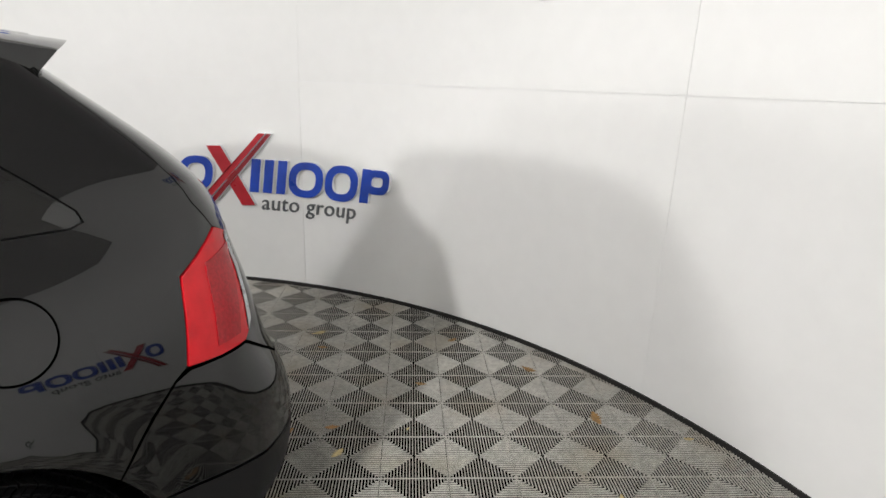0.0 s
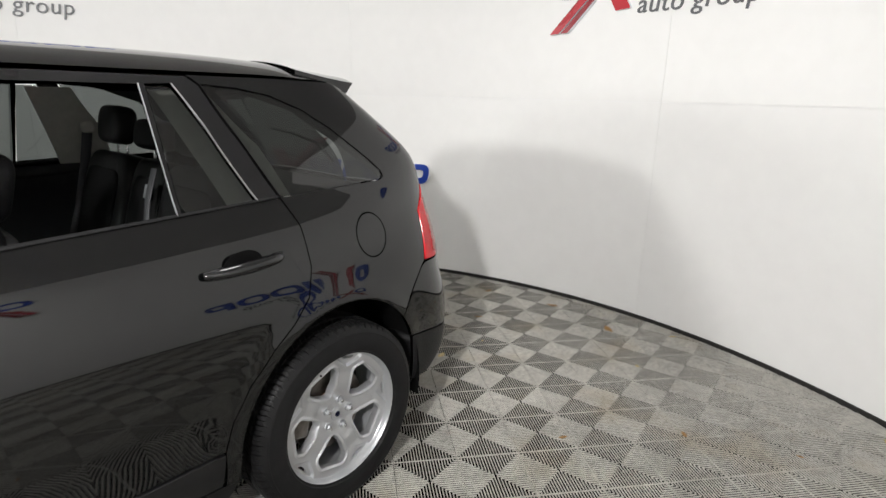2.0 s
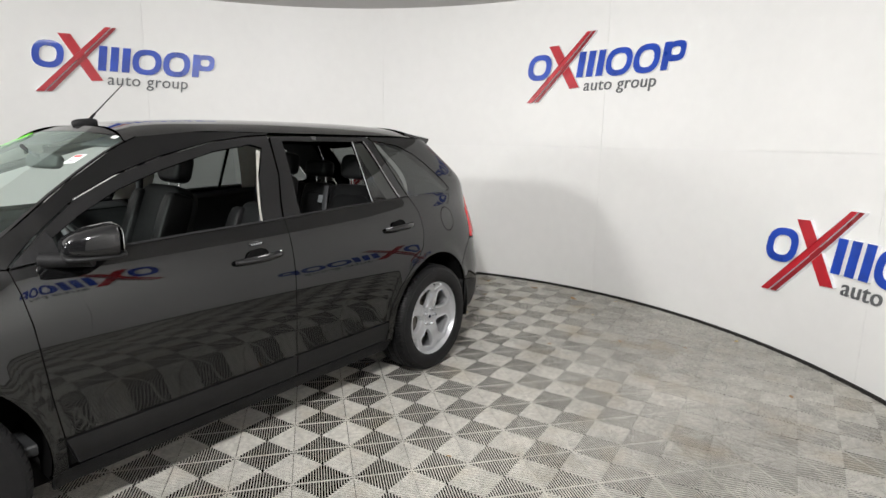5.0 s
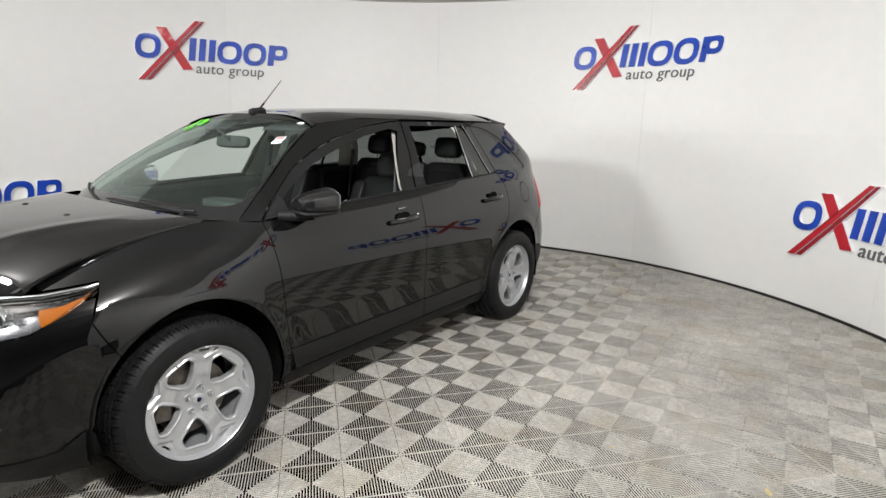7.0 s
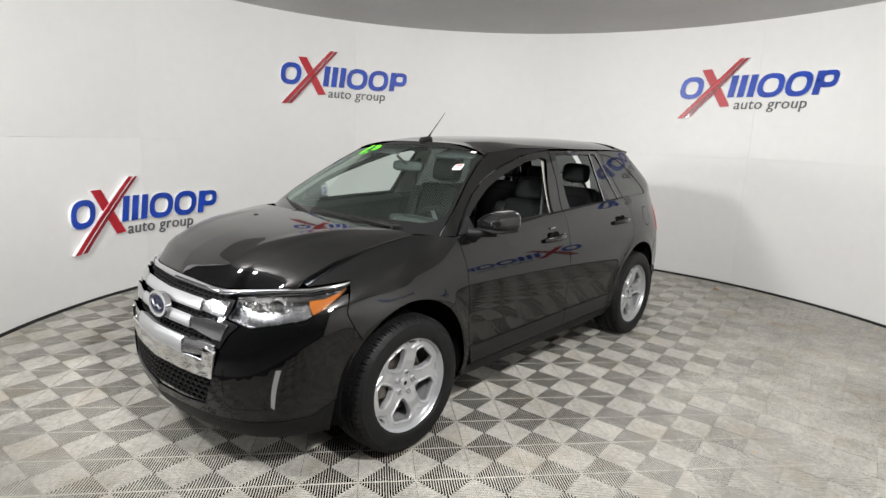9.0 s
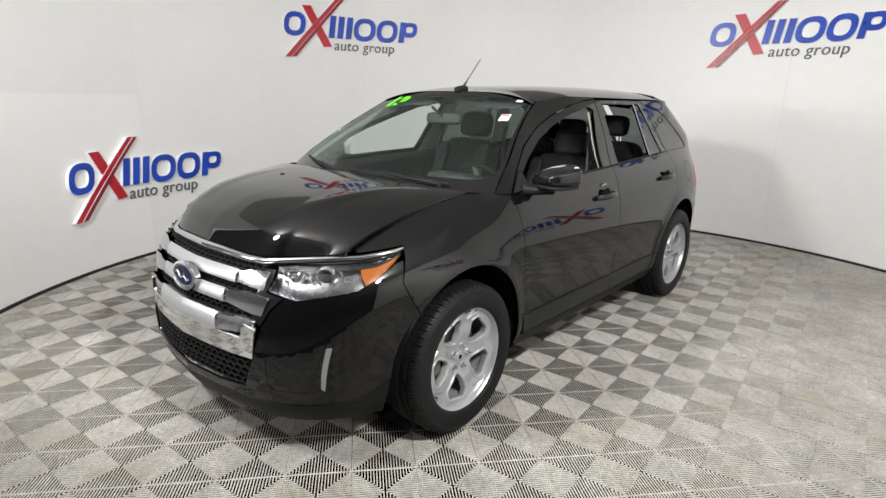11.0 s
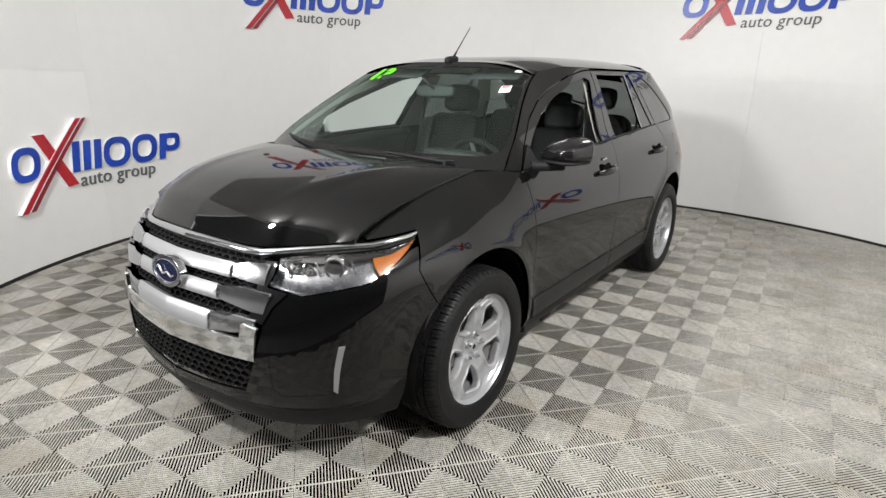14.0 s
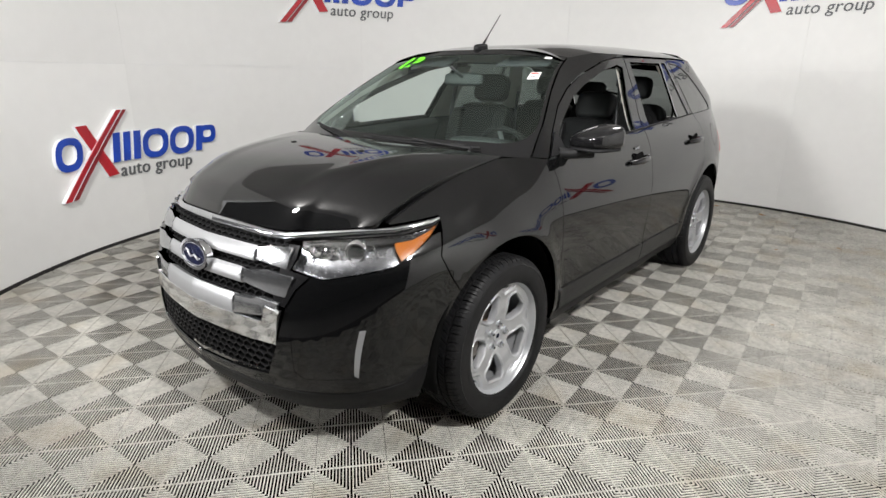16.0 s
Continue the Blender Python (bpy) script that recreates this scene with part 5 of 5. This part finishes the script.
def front_seat(y, dx, dz, low):
    at = pose(dx, y, dz)
    seat = part("front_seat", cushion((0.27, 0.25, 0.085), at @ pose(0.36, 0, 0.64, 0, -6, 0)), LEATHER_PERF, car, "black leather front seat")
    for s in (1, -1):
        part("seat_bolster", cushion((0.26, 0.055, 0.10), at @ pose(0.36, s * 0.235, 0.66, 0, -6, 0)), LEATHER, seat)
    lean = at @ pose(-0.10, 0, 0.955, 0, -20, 0)
    back = part("backrest", cushion((0.075, 0.235, 0.34), lean), LEATHER_PERF, seat, "padded leather backrest")
    for s in (1, -1):
        part("back_bolster", cushion((0.085, 0.055, 0.31), lean @ pose(0.03, s * 0.20, -0.02)), LEATHER, back)
    part("back_shell", cushion((0.05, 0.23, 0.325), lean @ pose(-0.055, 0, 0)), DASH, back, "dark seat back shell")
    part("headrest", cushion((0.06, 0.140, 0.100), at @ pose(-0.262, 0, 1.392 - low, 0, -14, 0), 0.5), LEATHER, seat, "black leather headrest")
    for s in (1, -1):
        part("headrest_post", tube([at @ Vector((-0.225, s * 0.06, 1.20)), at @ Vector((-0.255, s * 0.06, 1.34 - low))], 0.006, 8), CHROME, seat, "chrome post")


front_seat(-0.37, 0.0, 0.0, 0.0)
front_seat(0.37, -0.23, -0.08, 0.03)  # the driver's seat is run back and down
bench = part("rear_bench", cushion((0.26, 0.66, 0.10), pose(-0.80, 0, 0.70, 0, -6, 0)), LEATHER, car, "black leather rear bench")
lean = pose(-1.10, 0, 0.98, 0, -16, 0)
for y, w in ((0.40, 0.24), (-0.40, 0.24), (0.0, 0.155)):
    back = part("rear_backrest", cushion((0.075, w, 0.30), lean @ pose(0.01 if y else -0.005, y, 0)), LEATHER, bench, "stitched leather back panel")
    part("back_insert", cushion((0.02, w - 0.06, 0.20), lean @ pose(0.075 if y else 0.06, y, 0.02)), LEATHER_PERF, back)
    tall = 0.085 if y else 0.062
    part("rear_headrest", cushion((0.05, 0.125, tall), pose(-1.15, y * 0.95, 1.315 + tall, 0, -10, 0), 0.5), LEATHER, bench, "black leather headrest")
    for s in (1, -1):
        part("headrest_post", tube([(-1.16, y * 0.95 + s * 0.05, 1.24), (-1.165, y * 0.95 + s * 0.05, 1.36)], 0.006, 8), CHROME, bench, "chrome post")
part("child_seat_tag", box((0.004, 0.045, 0.055), pose(-1.045, 0.12, 1.17, 0, -16, 0), 0.001), DIAL, bench, "small grey label")
part("load_cover", box((0.75, 1.15, 0.03), pose(-1.60, 0, 1.12), 0.01), DASH, car, "dark luggage cover")


def ribbon(points, width, mat, parent, name, label, side=Vector((1, 0, 0))):
    verts, faces = [], []
    pts = [Vector(p) for p in points]
    for i, p in enumerate(pts):
        verts += [p + side * width / 2, p - side * width / 2]
        if i:
            faces.append((2 * i - 2, 2 * i - 1, 2 * i + 1, 2 * i))
    me = mesh_of(name, verts, faces)
    bm = bmesh.new()
    bm.from_mesh(me)
    bmesh.ops.solidify(bm, geom=bm.faces[:], thickness=0.0018)
    return part(name, bm, mat, parent, label)


for s in (1, -1):
    b = ribbon([(-0.19, s * 0.655, 1.44), (-0.17, s * 0.672, 1.30), (-0.13, s * 0.69, 1.0), (-0.08, s * 0.68, 0.65)], 0.046, BELT, car, "seat_belt", "grey webbing seat belt")
    part("belt_guide", cushion((0.03, 0.012, 0.03), pose(-0.19, s * 0.655, 1.45), 0.6), DASH, b, "dark belt guide")
    b = ribbon([(-1.13, s * 0.695, 1.37), (-1.10, s * 0.70, 1.20), (-1.04, s * 0.66, 1.0), (-0.95, s * 0.60, 0.78)], 0.046, BELT, car, "seat_belt", "grey webbing seat belt")
    part("belt_guide", cushion((0.03, 0.012, 0.028), pose(-1.13, s * 0.695, 1.375), 0.6), BEIGE, b, "pale belt guide")
ribbon([(-1.06, 0.17, 1.265), (-1.01, 0.20, 1.15), (-0.96, 0.24, 0.95), (-0.90, 0.28, 0.80)], 0.046, BELT, car, "seat_belt", "grey webbing seat belt", Vector((0, 1, 0)))

# lining
both("pillar_trim", [(-0.046, 1.19), (-0.090, 1.35), (-0.165, 1.558), (-0.33, 1.57), (-0.30, 1.35), (-0.29, 1.19)], BEIGE, label="pale pillar lining", gap=0.0, out=-0.040, depth=0)
both("pillar_trim", [(-0.88, 1.58), (-1.02, 1.22), (-1.26, 1.22), (-1.19, 1.40), (-1.06, 1.58)], BEIGE, label="pale pillar lining", gap=0.0, out=-0.045, depth=0)
both("pillar_trim", [(1.06, 1.14), (0.93, 1.235), (0.75, 1.36), (0.577, 1.44), (0.38, 1.505), (0.40, 1.57), (0.56, 1.51), (0.76, 1.395), (0.97, 1.25), (1.12, 1.145)], BEIGE, label="pale pillar lining", gap=0.0, out=-0.035, depth=0)
both("pillar_trim", [(-1.20, 1.57), (-1.36, 1.515), (-1.52, 1.40), (-1.70, 1.25), (-1.95, 1.22), (-1.80, 1.40), (-1.62, 1.565)], DASH, label="dark rear pillar lining", gap=0.0, out=-0.045, depth=0)
both("door_trim", [(1.0, 1.10), (0.95, 0.40), (-0.13, 0.40), (-0.145, 1.165)], DASH, front_door, "dark door lining", gap=0.0, out=-0.085, depth=0)
both("door_trim", [(-0.16, 1.165), (-0.15, 0.40), (-0.86, 0.40), (-1.0, 0.72), (-1.15, 0.88), (-1.16, 1.20)], DASH, rear_door, "dark door lining", gap=0.0, out=-0.085, depth=0)
both("door_ledge", [(0.95, 1.09), (-0.14, 1.150), (-0.14, 1.172), (0.35, 1.155), (0.95, 1.122)], DASH, front_door, "dark window ledge", gap=0.0, out=-0.02, depth=0.065)
both("door_ledge", [(-0.16, 1.150), (-1.15, 1.190), (-1.16, 1.214), (-0.85, 1.200), (-0.16, 1.173)], DASH, rear_door, "dark window ledge", gap=0.0, out=-0.02, depth=0.065)
# glass that is up on the far side
FAR = on_body([(-0.32, 1.57), (-0.84, 1.572), (-0.845, 1.20), (-0.28, 1.185)])
part("door_glass", sheet(body, FAR, out=-0.010, depth=0, mirror=True), PRIVACY, rear_door[1], "tinted door window")
top_sheet(roof, strip([(0.03, -0.97), (0.97, -0.97), (0.97, 0.97), (0.03, 0.97)], 20), "headliner", BEIGE, car, "pale cloth headliner", cell=0.06, out=-0.035, depth=0)
both("roof_lining", [(0.35, 1.53), (0.1, 1.575), (-0.2, 1.592), (-1.2, 1.592), (-1.5, 1.58), (-1.5, 1.60), (-1.0, 1.612), (0.1, 1.606), (0.38, 1.575)], BEIGE, label="pale roof edge lining", gap=0.0, out=-0.030, depth=0)

# dashboard, wheel, mirror
verts, faces = [], []
PROFILE = [(1.32, 1.10), (1.15, 1.115), (0.98, 1.108), (0.86, 1.085), (0.80, 1.045), (0.80, 0.95), (0.86, 0.85), (0.90, 0.62)]
for j in range(25):
    y = -0.76 + 1.52 * j / 24
    hump = 0.035 * math.exp(-((y - 0.37) / 0.17) ** 2)
    for k, (x, z) in enumerate(PROFILE):
        verts.append((x + 0.06 * (y / 0.76) ** 2 * (-1 if k < 2 else 0.3), y, z + (hump if 1 < k < 5 else 0)))
for j in range(24):
    for k in range(7):
        a = j * 8 + k
        faces.append((a, a + 1, a + 9, a + 8))
dash = part("dashboard", mesh_of("dashboard", verts, faces), DASH, car, "dark soft dashboard")
part("centre_screen", box((0.02, 0.22, 0.12), pose(0.795, 0, 0.985, 0, -8, 0), 0.006), GLOSS, dash, "black centre screen")
part("instrument_cowl", cushion((0.09, 0.18, 0.035), pose(0.86, 0.37, 1.135, 0, -6, 0), 0.5), DASH, dash, "instrument cowl")
for y in (-0.62, -0.12, 0.12, 0.64):
    part("air_vent", box((0.015, 0.09, 0.05), pose(0.80, y, 1.03), 0.004), GLOSS, dash, "black air vent")
m = pose(0.60, 0.37, 1.03, 0, -66, 0)
ring = [m @ Vector((0.19 * math.cos(2 * math.pi * i / 48), 0.19 * math.sin(2 * math.pi * i / 48), 0)) for i in range(48)]
wheel_rim = part("steering_wheel", tube(ring, 0.0155, 10, True), LEATHER, car, "black leather steering wheel")
part("steering_hub", cushion((0.065, 0.085, 0.025), m, 0.6), DASH, wheel_rim, "dark hub")
for a in (0, 180, 265):
    p = [m @ Vector((r * math.cos(radians(a + 90)), r * math.sin(radians(a + 90)), -0.004)) for r in (0.06, 0.18)]
    part("steering_spoke", tube(p, 0.013, 8), SATIN, wheel_rim, "satin spoke")
part("steering_column", tube([(0.62, 0.37, 1.02), (0.88, 0.37, 0.93)], 0.04, 12), DASH, wheel_rim)
part("centre_console", box((0.75, 0.24, 0.28), pose(0.32, 0, 0.58), 0.03), DASH, car, "dark centre console")
part("cabin_floor", box((2.9, 1.45, 0.05), pose(-0.35, 0, 0.36), 0.01), DASH, car, "dark carpeted cabin floor")
bm = cushion((0.022, 0.125, 0.036), pose(0.605, 0.04, 1.462, 0, -12, 12), 0.45)
rear_view = part("rear_view_mirror", bm, DASH, car, "black rear-view mirror")
part("mirror_stem", tube([(0.62, 0.04, 1.475), (0.66, 0.02, 1.51), (0.68, 0, 1.535)], 0.009, 8), DASH, rear_view)
part("mirror_face", cushion((0.003, 0.112, 0.028), pose(0.582, 0.035, 1.459, 0, -12, 12), 0.45), CHROME, rear_view, "mirror glass")
for s in (1, -1):
    part("sun_visor", box((0.17, 0.34, 0.014), pose(0.42, s * 0.36, 1.565, 0, 18, 0), 0.005), BELT, car, "dark grey folded sun visor")

# ---- dry leaves and crumbs on the floor ----


def leaf_mesh(seed, length):
    rng = random.Random(seed)
    pts = []
    lobes = 7
    for side in (1, -1):
        half = []
        for i in range(lobes * 2 + 1):
            t = i / (lobes * 2)
            w = math.sin(math.pi * min(t * 0.92 + 0.05, 1)) * 0.30 * (1.0 if i % 2 else 0.45) * rng.uniform(0.8, 1.15)
            half.append((t * length + (0.03 * length if i % 2 else 0), side * w * length))
        pts += half if side == 1 else half[::-1]
    bm = extruded([pts], 0.0006)
    curl, twist = rng.uniform(1.5, 4.0), rng.uniform(-3, 3)
    for v in bm.verts:
        x, y = v.co.x - length / 2, v.co.y
        v.co.z += curl * (x * x + y * y) * 0.9 + twist * x * y * 1.5 + 0.001
        v.co.x = x
    return sharp(bm, 30)


def scatter(places):
    for i, (x, y, size) in enumerate(places):
        rng = random.Random(40 + i)
        leaf = part("dry_leaf", leaf_mesh(i, size), LEAF if i % 3 else LEAF_PALE, at=pose(x, y, 0.001, 0, 0, rng.uniform(0, 360)))
        tagged(leaf, "curled brown dry leaf on the ribbed floor", "leaf", "dry leaves on the floor")


scatter([(-3.16, -0.73, 0.09), (-3.07, -0.54, 0.06), (-3.68, 0.98, 0.11), (-2.57, 0.38, 0.075), (-2.66, 0.20, 0.07), (-3.82, 0.45, 0.09), (-3.87, 1.36, 0.05),
         (-3.24, 0.17, 0.06), (-2.49, 0.10, 0.06), (-2.92, 0.44, 0.025), (-3.75, -0.11, 0.07), (-2.9, 2.26, 0.035), (-3.33, 2.56, 0.06), (-2.72, 1.8, 0.05),
         (-2.3, 1.37, 0.045), (-3.27, 1.35, 0.04), (-1.09, 0.52, 0.03), (-2.4, 3.03, 0.05), (-0.04, 2.99, 0.06), (-0.39, 2.96, 0.02), (-0.48, 1.69, 0.03), (0.04, 2.3, 0.03)])

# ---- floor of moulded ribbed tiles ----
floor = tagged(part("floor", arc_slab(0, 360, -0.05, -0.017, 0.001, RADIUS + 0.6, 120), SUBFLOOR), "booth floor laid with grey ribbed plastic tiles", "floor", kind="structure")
PITCH, TILE_TURN, NODE, RIB = 0.2845, 49.55, (0.1936, 0.8475), 0.0052


def tile_mesh():
    """A square tile: a thin frame, and ribs that run square to the nearest edge up to the diagonals."""
    verts, faces = [], []

    def slab(x0, y0, x1, y1, swap, z0=-RIB, z1=0.0):
        k = len(verts)
        c = 0.0003
        for x, y, z in ((x0, y0, z0), (x0 + c, y0, z1), (x1 - c, y0, z1), (x1, y0, z0), (x0, y1, z0), (x0 + c, y1, z1), (x1 - c, y1, z1), (x1, y1, z0)):
            verts.append((y, x, z) if swap else (x, y, z))
        for f in ((0, 1, 5, 4), (1, 2, 6, 5), (2, 3, 7, 6)):
            f = tuple(k + i for i in f)
            faces.append(f if swap else f[::-1])

    half, count = PITCH / 2, 22
    step = PITCH / count
    for swap in (False, True):
        for y0, s in ((0.0, 1), (PITCH, -1)):
            for i in range(count):
                mid = (i + 0.5) * step
                reach = min(mid, PITCH - mid)
                a, b = y0 + s * 0.0024, y0 + s * (reach + (0.0021 if swap else -0.0021))
                slab(mid - 0.0021, min(a, b), mid + 0.0021, max(a, b), swap)
            edge = sorted((y0 + s * 0.0011, y0 + s * 0.0025))
            slab(edge[0], 0.0, edge[1], PITCH, not swap, -RIB, -0.0009)
    return mesh_of("tile", [(x - half, y - half, z) for x, y, z in verts], faces, smooth=False)


tile = tile_mesh()
tile.materials.append(TILE)
bx = Vector((math.cos(radians(TILE_TURN)), math.sin(radians(TILE_TURN)))) * PITCH
ax = Vector((-bx.y, bx.x))
cells = []
for i in range(-30, 31):
    for j in range(-30, 31):
        c = Vector(NODE) + ax * (i + 0.5) + bx * (j + 0.5)
        if math.hypot(c.x - CX, c.y - CY) < RADIUS + 0.2:
            cells.append(c)
# the tiles along the driver's side and the nose are pieces of their own
cells.sort(key=lambda c: math.hypot((c.x - 0.4) * 0.7, c.y - 2.0))
rest_v, rest_f = [], []
base_v = [v.co.copy() for v in tile.vertices]
base_f = [tuple(p.vertices) for p in tile.polygons]
for n, c in enumerate(cells):
    m = pose(c.x, c.y, random.uniform(-0.0005, 0.0005), random.uniform(-0.1, 0.1), random.uniform(-0.1, 0.1), TILE_TURN + 90 * random.randrange(4))
    if n < 300:
        part("tile", tile, None, floor, at=m)
    else:
        k = len(rest_v)
        rest_v += [m @ v for v in base_v]
        rest_f += [tuple(k + i for i in f) for f in base_f]
rest = part("tile_field", mesh_of("tile_field", rest_v, rest_f, smooth=False), TILE, floor)
tagged(rest, "grey ribbed plastic floor tiles further off", kind="stuff")
